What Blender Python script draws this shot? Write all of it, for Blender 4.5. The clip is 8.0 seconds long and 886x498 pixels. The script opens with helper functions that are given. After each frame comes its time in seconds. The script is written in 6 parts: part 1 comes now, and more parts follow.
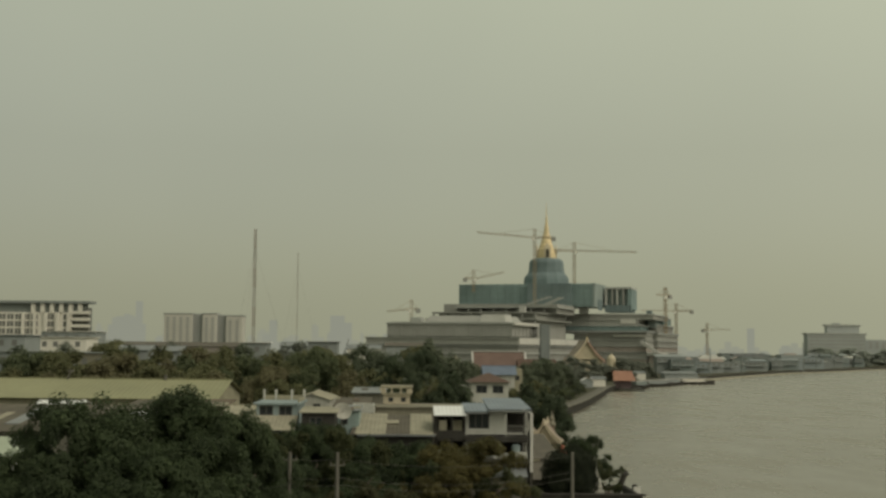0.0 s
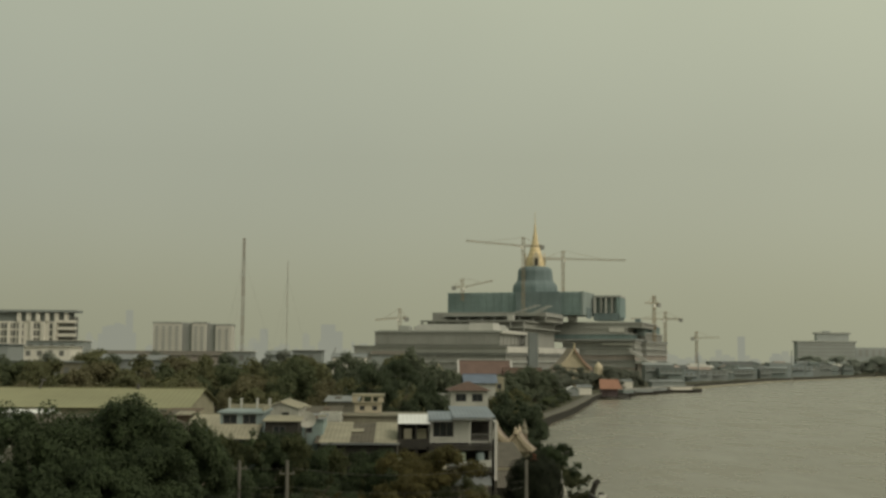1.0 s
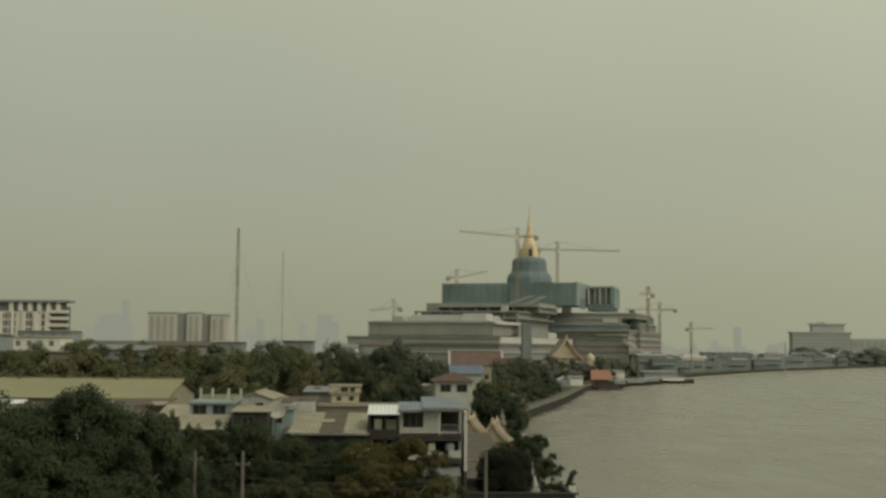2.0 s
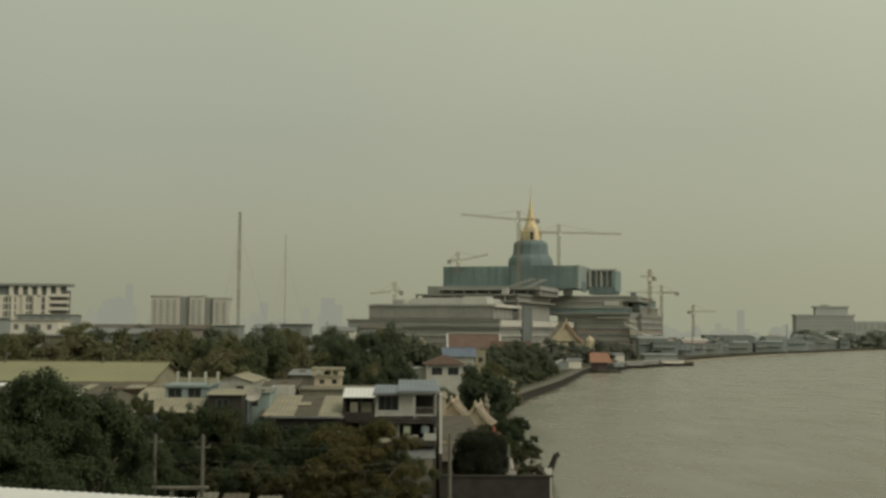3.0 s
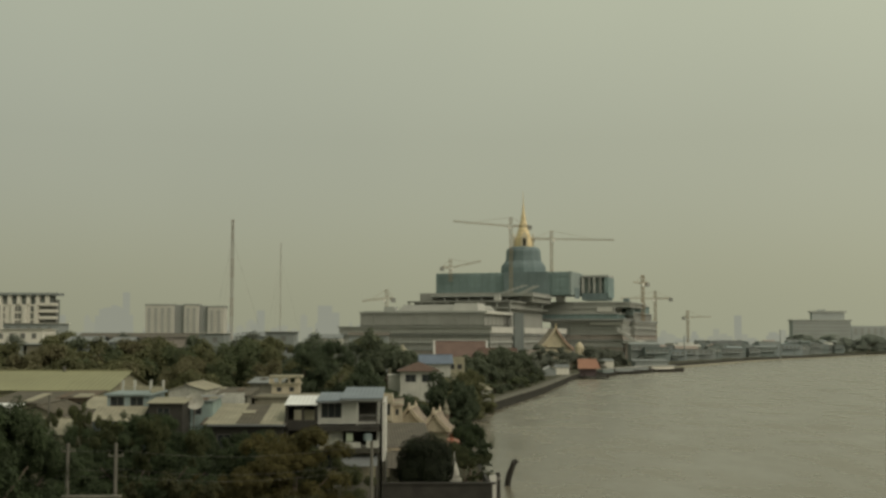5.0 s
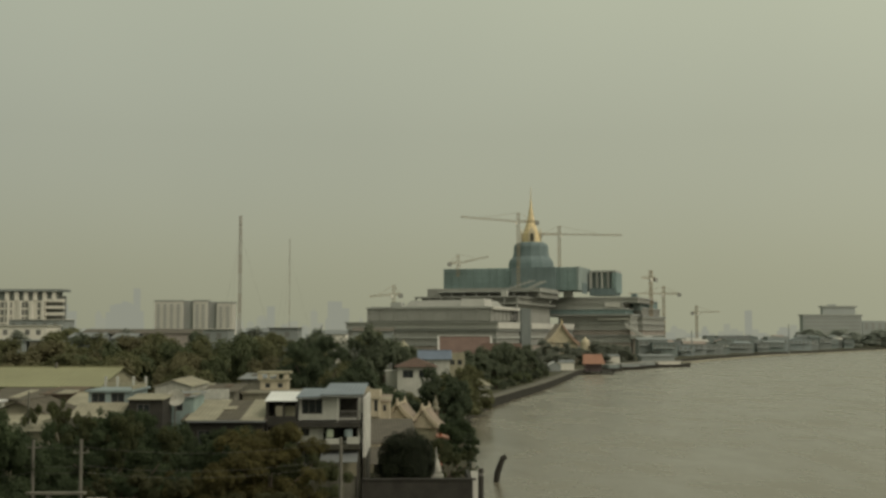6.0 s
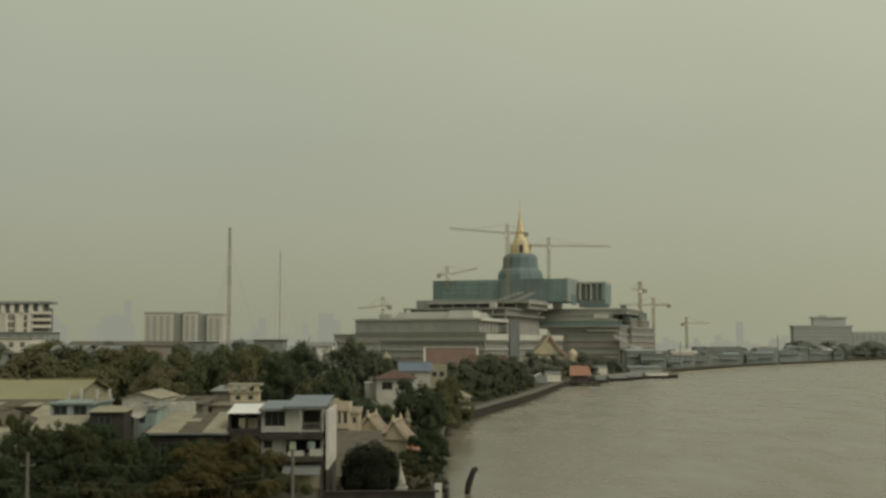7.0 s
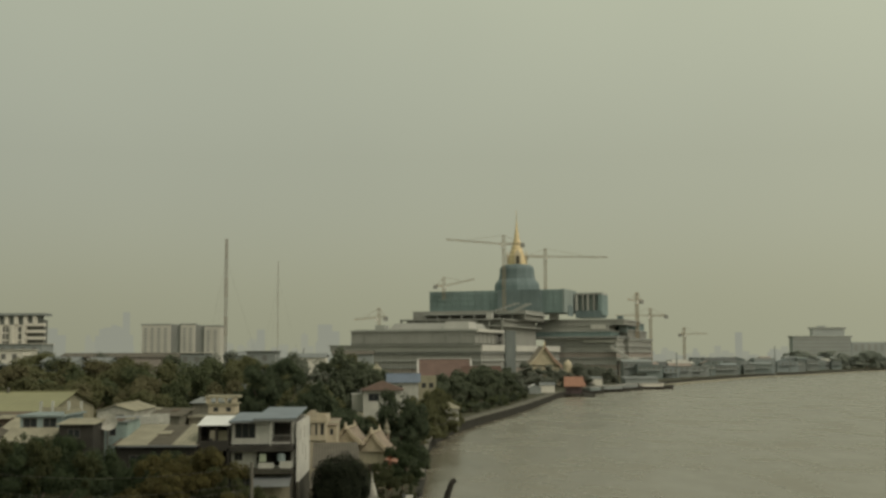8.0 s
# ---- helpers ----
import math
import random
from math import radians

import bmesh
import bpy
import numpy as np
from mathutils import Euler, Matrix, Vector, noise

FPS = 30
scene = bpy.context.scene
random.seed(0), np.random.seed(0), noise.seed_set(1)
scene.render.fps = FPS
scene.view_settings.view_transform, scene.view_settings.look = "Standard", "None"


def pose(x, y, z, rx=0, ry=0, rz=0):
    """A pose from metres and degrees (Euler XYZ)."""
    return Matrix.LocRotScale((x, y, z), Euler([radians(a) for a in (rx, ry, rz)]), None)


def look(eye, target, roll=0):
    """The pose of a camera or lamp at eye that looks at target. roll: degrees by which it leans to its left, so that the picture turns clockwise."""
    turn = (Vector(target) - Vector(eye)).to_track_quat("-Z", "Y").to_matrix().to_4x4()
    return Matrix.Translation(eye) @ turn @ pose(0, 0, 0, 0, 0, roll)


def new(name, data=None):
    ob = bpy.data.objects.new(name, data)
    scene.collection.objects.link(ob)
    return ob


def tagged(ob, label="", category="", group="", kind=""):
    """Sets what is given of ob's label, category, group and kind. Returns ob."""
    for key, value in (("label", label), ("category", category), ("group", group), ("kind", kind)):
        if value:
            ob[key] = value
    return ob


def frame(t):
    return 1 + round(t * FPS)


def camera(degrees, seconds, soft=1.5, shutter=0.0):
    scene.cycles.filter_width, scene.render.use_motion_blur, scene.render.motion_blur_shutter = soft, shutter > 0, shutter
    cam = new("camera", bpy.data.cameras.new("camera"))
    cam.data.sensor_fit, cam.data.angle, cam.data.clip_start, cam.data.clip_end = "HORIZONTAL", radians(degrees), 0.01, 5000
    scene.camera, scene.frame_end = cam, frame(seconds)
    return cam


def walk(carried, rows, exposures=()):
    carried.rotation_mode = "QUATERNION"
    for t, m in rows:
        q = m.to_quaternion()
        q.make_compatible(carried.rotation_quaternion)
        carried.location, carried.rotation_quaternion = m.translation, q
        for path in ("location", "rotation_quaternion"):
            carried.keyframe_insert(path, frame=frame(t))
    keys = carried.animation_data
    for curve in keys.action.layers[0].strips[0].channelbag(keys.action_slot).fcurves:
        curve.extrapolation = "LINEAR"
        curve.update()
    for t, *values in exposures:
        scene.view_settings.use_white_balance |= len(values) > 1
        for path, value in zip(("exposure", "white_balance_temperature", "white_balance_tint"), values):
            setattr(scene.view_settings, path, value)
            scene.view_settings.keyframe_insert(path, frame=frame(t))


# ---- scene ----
cam = camera(40.0, 8.0, soft=2.8)
PATH = [
    (0, (0.147, 0.017, 17.95), (0.198, 2.01, 18.111), 0.5),
    (0.5, (1.28, 0.002, 17.95), (1.336, 1.995, 18.117), 0.5),
    (1, (2.646, -0.047, 17.935), (2.71, 1.944, 18.11), 0.4),
    (1.5, (3.825, -0.047, 17.954), (3.896, 1.944, 18.127), 0.5),
    (3, (7.764, 0.032, 17.983), (7.825, 2.027, 18.115), 0.4),
    (3.5, (8.993, -0.001, 17.977), (9.059, 1.994, 18.109), 0.3),
    (4, (10.358, -0.034, 17.983), (10.43, 1.96, 18.124), 0.3),
    (4.5, (11.558, -0.041, 17.988), (11.629, 1.953, 18.134), 0.2),
    (6, (15.623, 0.07, 18.037), (15.667, 2.065, 18.173), 0.0),
    (6.5, (16.873, 0.067, 18.045), (16.92, 2.062, 18.187), -0.1),
    (7, (18.28, 0.017, 18.038), (18.336, 2.01, 18.193), -0.1),
    (7.5, (19.522, -0.005, 18.021), (19.581, 1.987, 18.185), -0.2),
    (8, (20.933, -0.031, 18.08), (20.989, 1.961, 18.253), -0.2),
]
walk(cam, [(t, look(eye, aim, lean)) for t, eye, aim, lean in PATH])

# ---- world, sun ----
SUN_EL, SUN_AZ = 48.0, 128.0
world = bpy.data.worlds.new("hazy_sky")
scene.world = world
world.use_nodes = True
wn, wl = world.node_tree.nodes, world.node_tree.links
wn.clear()
w_out = wn.new("ShaderNodeOutputWorld")
w_add = wn.new("ShaderNodeAddShader")
w_sky = wn.new("ShaderNodeTexSky")
w_sky.sky_type, w_sky.sun_disc = "NISHITA", False
w_sky.sun_elevation, w_sky.sun_rotation = radians(SUN_EL), radians(SUN_AZ)
w_sky.dust_density, w_sky.air_density, w_sky.ozone_density = 8.0, 0.5, 0.3
w_b1 = wn.new("ShaderNodeBackground")
w_b1.inputs["Strength"].default_value = 0.05
w_b2 = wn.new("ShaderNodeBackground")
w_b2.inputs["Strength"].default_value = 0.69
w_tc = wn.new("ShaderNodeTexCoord")
w_sep = wn.new("ShaderNodeSeparateXYZ")
w_ramp = wn.new("ShaderNodeValToRGB")
w_ramp.color_ramp.elements[0].position, w_ramp.color_ramp.elements[0].color = 0.0, (0.440, 0.446, 0.312, 1)
w_ramp.color_ramp.elements[1].position, w_ramp.color_ramp.elements[1].color = 0.42, (0.655, 0.682, 0.435, 1)
mid = w_ramp.color_ramp.elements.new(0.16)
mid.color = (0.456, 0.462, 0.298, 1)
high = w_ramp.color_ramp.elements.new(1.0)
high.color = (0.32, 0.33, 0.235, 1)
w_side = wn.new("ShaderNodeMapRange")
w_side.inputs["From Min"].default_value, w_side.inputs["From Max"].default_value = -0.4, 0.5
w_side.inputs["To Min"].default_value, w_side.inputs["To Max"].default_value = 0.92, 1.13
w_noise = wn.new("ShaderNodeTexNoise")
w_noise.inputs["Scale"].default_value, w_noise.inputs["Detail"].default_value = 3.2, 3.0
w_nr = wn.new("ShaderNodeMapRange")
w_nr.inputs["To Min"].default_value, w_nr.inputs["To Max"].default_value = 0.93, 1.07
w_m1 = wn.new("ShaderNodeMath")
w_m1.operation = "MULTIPLY"
w_mul = wn.new("ShaderNodeVectorMath")
w_mul.operation = "SCALE"
wl.new(w_tc.outputs["Generated"], w_sep.inputs[0])
wl.new(w_sep.outputs["Z"], w_ramp.inputs["Fac"])
wl.new(w_sep.outputs["X"], w_side.inputs["Value"])
wl.new(w_tc.outputs["Generated"], w_noise.inputs["Vector"])
wl.new(w_noise.outputs["Fac"], w_nr.inputs["Value"])
wl.new(w_side.outputs[0], w_m1.inputs[0])
wl.new(w_nr.outputs[0], w_m1.inputs[1])
wl.new(w_ramp.outputs["Color"], w_mul.inputs[0])
wl.new(w_m1.outputs[0], w_mul.inputs["Scale"])
wl.new(w_mul.outputs["Vector"], w_b2.inputs["Color"])
wl.new(w_sky.outputs["Color"], w_b1.inputs["Color"])
wl.new(w_b1.outputs[0], w_add.inputs[0])
wl.new(w_b2.outputs[0], w_add.inputs[1])
wl.new(w_add.outputs[0], w_out.inputs["Surface"])

sun = new("sun", bpy.data.lights.new("sun", "SUN"))
sun.data.energy, sun.data.angle, sun.data.color = 0.42, radians(14), (1.0, 0.93, 0.80)
az, el = radians(SUN_AZ), radians(SUN_EL)
sun.matrix_world = look((0, 0, 60), (-math.sin(az) * math.cos(el), -math.cos(az) * math.cos(el), 60 - math.sin(el)))
scene.view_settings.exposure = 0.0


# ---- materials ----
MATS = {}


def mat(name, col, rough=0.8, var=0.25, scale=0.6, bump=0.0, metal=0.0, island=0.0, streak=0.0, spec=0.3):
    """A weathered surface: base colour, broad stains and fine grain, optional vertical rain streaks."""
    if name in MATS:
        return MATS[name]
    m = bpy.data.materials.new(name)
    m.use_nodes = True
    n, l = m.node_tree.nodes, m.node_tree.links
    b = n["Principled BSDF"]
    b.inputs["Roughness"].default_value, b.inputs["Metallic"].default_value = rough, metal
    b.inputs["Specular IOR Level"].default_value = spec
    tc = n.new("ShaderNodeTexCoord")
    n1 = n.new("ShaderNodeTexNoise")
    n1.inputs["Scale"].default_value, n1.inputs["Detail"].default_value = scale, 5.0
    n2 = n.new("ShaderNodeTexNoise")
    n2.inputs["Scale"].default_value, n2.inputs["Detail"].default_value = scale * 9, 3.0
    l.new(tc.outputs["Object"], n1.inputs["Vector"])
    l.new(tc.outputs["Object"], n2.inputs["Vector"])
    mix = n.new("ShaderNodeMath")
    mix.operation = "MULTIPLY_ADD"
    mix.inputs[1].default_value = 0.45
    l.new(n2.outputs["Fac"], mix.inputs[0])
    l.new(n1.outputs["Fac"], mix.inputs[2])
    last = mix
    if streak:
        mp = n.new("ShaderNodeMapping")
        mp.inputs["Scale"].default_value = (1.0, 1.0, 0.06)
        n3 = n.new("ShaderNodeTexNoise")
        n3.inputs["Scale"].default_value = scale * 5
        l.new(tc.outputs["Object"], mp.inputs["Vector"])
        l.new(mp.outputs["Vector"], n3.inputs["Vector"])
        m3 = n.new("ShaderNodeMath")
        m3.operation = "MULTIPLY_ADD"
        m3.inputs[1].default_value = streak
        l.new(n3.outputs["Fac"], m3.inputs[0])
        l.new(last.outputs[0], m3.inputs[2])
        last = m3
    mid_v = 0.725 + 0.5 * streak
    mr = n.new("ShaderNodeMapRange")
    mr.inputs["From Min"].default_value, mr.inputs["From Max"].default_value = mid_v - 0.3, mid_v + 0.3
    mr.inputs["To Min"].default_value, mr.inputs["To Max"].default_value = 1 - var, 1 + var * 0.7
    l.new(last.outputs[0], mr.inputs["Value"])
    out = mr.outputs[0]
    if island:
        geo = n.new("ShaderNodeNewGeometry")
        mi = n.new("ShaderNodeMapRange")
        mi.inputs["To Min"].default_value, mi.inputs["To Max"].default_value = 1 - island, 1 + island
        l.new(geo.outputs["Random Per Island"], mi.inputs["Value"])
        mm = n.new("ShaderNodeMath")
        mm.operation = "MULTIPLY"
        l.new(out, mm.inputs[0])
        l.new(mi.outputs[0], mm.inputs[1])
        out = mm.outputs[0]
    vm = n.new("ShaderNodeVectorMath")
    vm.operation = "SCALE"
    vm.inputs[0].default_value = col
    l.new(out, vm.inputs["Scale"])
    l.new(vm.outputs["Vector"], b.inputs["Base Color"])
    if bump:
        bp = n.new("ShaderNodeBump")
        bp.inputs["Strength"].default_value, bp.inputs["Distance"].default_value = bump, 0.05
        l.new(n2.outputs["Fac"], bp.inputs["Height"])
        l.new(bp.outputs["Normal"], b.inputs["Normal"])
    MATS[name] = m
    return m


def leaf_mat(name, col, col2):
    m = bpy.data.materials.new(name)
    m.use_nodes = True
    n, l = m.node_tree.nodes, m.node_tree.links
    b = n["Principled BSDF"]
    b.inputs["Roughness"].default_value = 0.65
    b.inputs["Specular IOR Level"].default_value = 0.25
    geo = n.new("ShaderNodeNewGeometry")
    tc = n.new("ShaderNodeTexCoord")
    no = n.new("ShaderNodeTexNoise")
    no.inputs["Scale"].default_value, no.inputs["Detail"].default_value = 7.0, 3.0
    l.new(tc.outputs["Object"], no.inputs["Vector"])
    ad = n.new("ShaderNodeMath")
    ad.operation = "MULTIPLY_ADD"
    ad.inputs[1].default_value = 0.22
    l.new(geo.outputs["Random Per Island"], ad.inputs[0])
    l.new(no.outputs["Fac"], ad.inputs[2])
    rp = n.new("ShaderNodeValToRGB")
    rp.color_ramp.elements[0].position, rp.color_ramp.elements[0].color = 0.38, (*col, 1)
    rp.color_ramp.elements[1].position, rp.color_ramp.elements[1].color = 0.86, (*col2, 1)
    l.new(ad.outputs[0], rp.inputs["Fac"])
    oi = n.new("ShaderNodeObjectInfo")
    mr = n.new("ShaderNodeMapRange")
    mr.inputs["To Min"].default_value, mr.inputs["To Max"].default_value = 0.88, 1.12
    l.new(oi.outputs["Random"], mr.inputs["Value"])
    vm = n.new("ShaderNodeVectorMath")
    vm.operation = "SCALE"
    l.new(rp.outputs["Color"], vm.inputs[0])
    l.new(mr.outputs[0], vm.inputs["Scale"])
    l.new(vm.outputs["Vector"], b.inputs["Base Color"])
    tr, mx = n.new("ShaderNodeBsdfTranslucent"), n.new("ShaderNodeMixShader")
    mx.inputs[0].default_value = 0.42
    l.new(vm.outputs["Vector"], tr.inputs["Color"])
    l.new(b.outputs[0], mx.inputs[1])
    l.new(tr.outputs[0], mx.inputs[2])
    l.new(mx.outputs[0], n["Material Output"].inputs["Surface"])
    MATS[name] = m
    return m


LEAF_DARK = leaf_mat("leaf_dark_green", (0.036, 0.051, 0.024), (0.07, 0.097, 0.043))
LEAF_OLIVE = leaf_mat("leaf_olive", (0.052, 0.062, 0.026), (0.092, 0.102, 0.042))
LEAF_YELLOW = leaf_mat("leaf_yellowing", (0.062, 0.058, 0.021), (0.125, 0.11, 0.038))
LEAF_DRY = leaf_mat("leaf_dry_brown", (0.052, 0.054, 0.025), (0.092, 0.094, 0.042))
# leaf tones below, except deep green, are lightened by distance to carry haze
LEAF_FAR = leaf_mat("leaf_far_hazed", (0.17, 0.19, 0.15), (0.235, 0.252, 0.195))
LEAF_BLUE = leaf_mat("leaf_green_hazed", (0.1, 0.122, 0.08), (0.16, 0.186, 0.115))
LEAF_DEEP = leaf_mat("leaf_deep_green", (0.02, 0.026, 0.014), (0.034, 0.044, 0.021))
LEAF_MID = leaf_mat("leaf_mid_hazed", (0.056, 0.075, 0.044), (0.096, 0.122, 0.066))
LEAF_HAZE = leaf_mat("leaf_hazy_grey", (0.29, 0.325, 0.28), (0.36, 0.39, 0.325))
BELT_GREEN = leaf_mat("belt_green_hazed", (0.085, 0.105, 0.054), (0.135, 0.158, 0.078))
BELT_OLIVE = leaf_mat("belt_olive_hazed", (0.112, 0.12, 0.058), (0.168, 0.172, 0.082))
BELT_DRY = leaf_mat("belt_dry_hazed", (0.135, 0.128, 0.068), (0.19, 0.18, 0.096))
BARK = mat("bark", (0.16, 0.13, 0.10), 0.9, 0.4, 3, 0.5)
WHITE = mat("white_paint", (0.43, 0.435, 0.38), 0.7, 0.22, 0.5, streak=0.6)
CREAM = mat("cream_paint", (0.295, 0.28, 0.195), 0.75, 0.25, 0.5, streak=0.6)
BEIGE = mat("beige_render", (0.2, 0.19, 0.138), 0.8, 0.25, 0.5, streak=0.5)
PALEBLUE = mat("pale_blue_paint", (0.235, 0.29, 0.285), 0.7, 0.25, 0.5, streak=0.5)
PLASTER = mat("shrine_plaster", (0.43, 0.38, 0.275), 0.8, 0.25, 0.6, streak=0.5)
LIMEWASH = mat("stained_limewash", (0.37, 0.37, 0.315), 0.85, 0.3, 0.8, streak=0.6)
CONCRETE = mat("weathered_concrete", (0.17, 0.165, 0.13), 0.9, 0.35, 0.5, 0.3, streak=0.6)
DARKCON = mat("wet_and_shaded_concrete", (0.06, 0.058, 0.044), 0.9, 0.4, 0.5, 0.3, streak=0.6)
SHEET_W = mat("white_metal_sheet", (0.70, 0.72, 0.69), 0.45, 0.12, 0.4)
SHEET_G = mat("galvanised_sheet", (0.195, 0.21, 0.205), 0.5, 0.3, 0.5, metal=0.2)
SHEET_BL = mat("blue_grey_sheet", (0.165, 0.2, 0.228), 0.5, 0.25, 0.5)
SHEET_C = mat("cream_fibre_sheet", (0.29, 0.277, 0.2), 0.8, 0.3, 0.5, streak=0.3)
SHEET_Y = mat("pale_green_yellow_sheet", (0.245, 0.245, 0.135), 0.6, 0.14, 0.12, streak=0.3)
SHEET_B = mat("brown_fibre_sheet", (0.105, 0.095, 0.07), 0.85, 0.4, 0.5, streak=0.4)
SHEET_M = mat("mint_sheet", (0.33, 0.38, 0.275), 0.6, 0.2, 0.5)
RUST = mat("rusty_sheet", (0.12, 0.092, 0.062), 0.85, 0.5, 0.8)
TILE_BR = mat("brown_red_tile", (0.105, 0.068, 0.05), 0.75, 0.3, 1.5)
TILE_OR = mat("orange_tile", (0.3, 0.165, 0.11), 0.7, 0.25, 1.0)
TILE_TAN = mat("tan_temple_tile", (0.27, 0.222, 0.168), 0.7, 0.3, 1.0)
TILE_GR = mat("grey_brown_tile", (0.115, 0.105, 0.082), 0.8, 0.3, 1.0)
BLUETILE = mat("blue_roof_sheet", (0.13, 0.165, 0.21), 0.6, 0.25, 0.5)
DARKWOOD = mat("dark_wood_and_shade", (0.042, 0.04, 0.033), 0.8, 0.4, 1.0, 0.3)
GLASS = mat("dark_window_glass", (0.035, 0.04, 0.042), 0.12, 0.2, 0.8, spec=0.5)
FRAME = mat("window_frame", (0.12, 0.115, 0.1), 0.6, 0.15, 1.0)
STEEL = mat("weathered_steel", (0.17, 0.165, 0.145), 0.6, 0.3, 1.0)
# the great building and what stands far off, haze mixed into most colours
STONE = mat("pale_stone_cladding", (0.325, 0.333, 0.297), 0.85, 0.12, 0.08, streak=0.3)
STONE_D = mat("brown_grey_cladding", (0.275, 0.28, 0.25), 0.85, 0.12, 0.08, streak=0.3)
STONE_R = mat("rust_brown_cladding", (0.325, 0.295, 0.255), 0.85, 0.14, 0.08, streak=0.3)
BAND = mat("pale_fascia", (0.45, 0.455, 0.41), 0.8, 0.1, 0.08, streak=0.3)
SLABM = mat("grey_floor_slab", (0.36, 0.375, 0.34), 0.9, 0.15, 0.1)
# this grey has the shade of recesses and slab edges in it
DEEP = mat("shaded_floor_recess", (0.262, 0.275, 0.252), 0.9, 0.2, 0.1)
NET = mat("green_safety_net", (0.205, 0.275, 0.262), 0.9, 0.22, 0.07, streak=0.5)
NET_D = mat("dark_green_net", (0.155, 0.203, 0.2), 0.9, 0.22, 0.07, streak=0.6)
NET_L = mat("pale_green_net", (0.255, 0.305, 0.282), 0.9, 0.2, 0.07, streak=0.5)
NET_G = mat("faded_grey_net", (0.14, 0.16, 0.15), 0.9, 0.22, 0.07, streak=0.6)
NET_P = mat("net_scaffold_tube", (0.19, 0.252, 0.24), 0.9, 0.15, 0.07)
# brighter copy of the white paint; on house walls it carries sunlight
SUNWHITE = mat("plain_and_sunlit_white", (0.58, 0.58, 0.52), 0.7, 0.16, 0.6, streak=0.5)
HAZE_W = mat("hazy_white_and_sunlit_stone", (0.535, 0.535, 0.475), 0.8, 0.12, 0.08, streak=0.3)
# lighter copy of the cream, with sunlight in its tone
SUNCREAM = mat("sunlit_cream_stucco", (0.44, 0.395, 0.29), 0.75, 0.2, 0.7, streak=0.5)
SALMON = mat("hazy_salmon_tile", (0.37, 0.26, 0.19), 0.75, 0.2, 0.3)
GOLD = mat("gold_leaf", (0.66, 0.55, 0.32), 0.55, 0.15, 0.3, metal=0.1)
GOLD_P = mat("pale_gold_plaster", (0.5, 0.445, 0.31), 0.7, 0.15, 0.3)
CRANE_Y = mat("crane_ochre_paint", (0.31, 0.255, 0.165), 0.7, 0.2, 0.3)
# far walls, roofs and panes: pale, cool tones with haze in the colour
FAR_W = mat("far_hazed_white_render", (0.66, 0.645, 0.555), 0.8, 0.1, 0.06)
FAR_D = mat("far_hazed_recess", (0.225, 0.248, 0.232), 0.8, 0.12, 0.06)
FAR_GL = mat("far_hazed_window_band", (0.17, 0.175, 0.155), 0.6, 0.2, 0.1)
FAR_GREY = mat("far_hazed_wall", (0.265, 0.292, 0.276), 0.85, 0.15, 0.05)
FAR_GREEN = mat("far_hazed_green_sheet", (0.2, 0.236, 0.222), 0.85, 0.2, 0.05)
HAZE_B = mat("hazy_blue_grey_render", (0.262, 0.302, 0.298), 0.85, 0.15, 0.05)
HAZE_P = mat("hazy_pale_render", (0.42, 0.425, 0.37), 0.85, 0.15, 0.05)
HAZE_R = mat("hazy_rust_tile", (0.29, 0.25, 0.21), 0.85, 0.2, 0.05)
MAST_R = mat("mast_faded_red", (0.3, 0.27, 0.222), 0.7, 0.1, 0.1)
MAST_W = mat("mast_off_white", (0.37, 0.36, 0.31), 0.7, 0.1, 0.1)


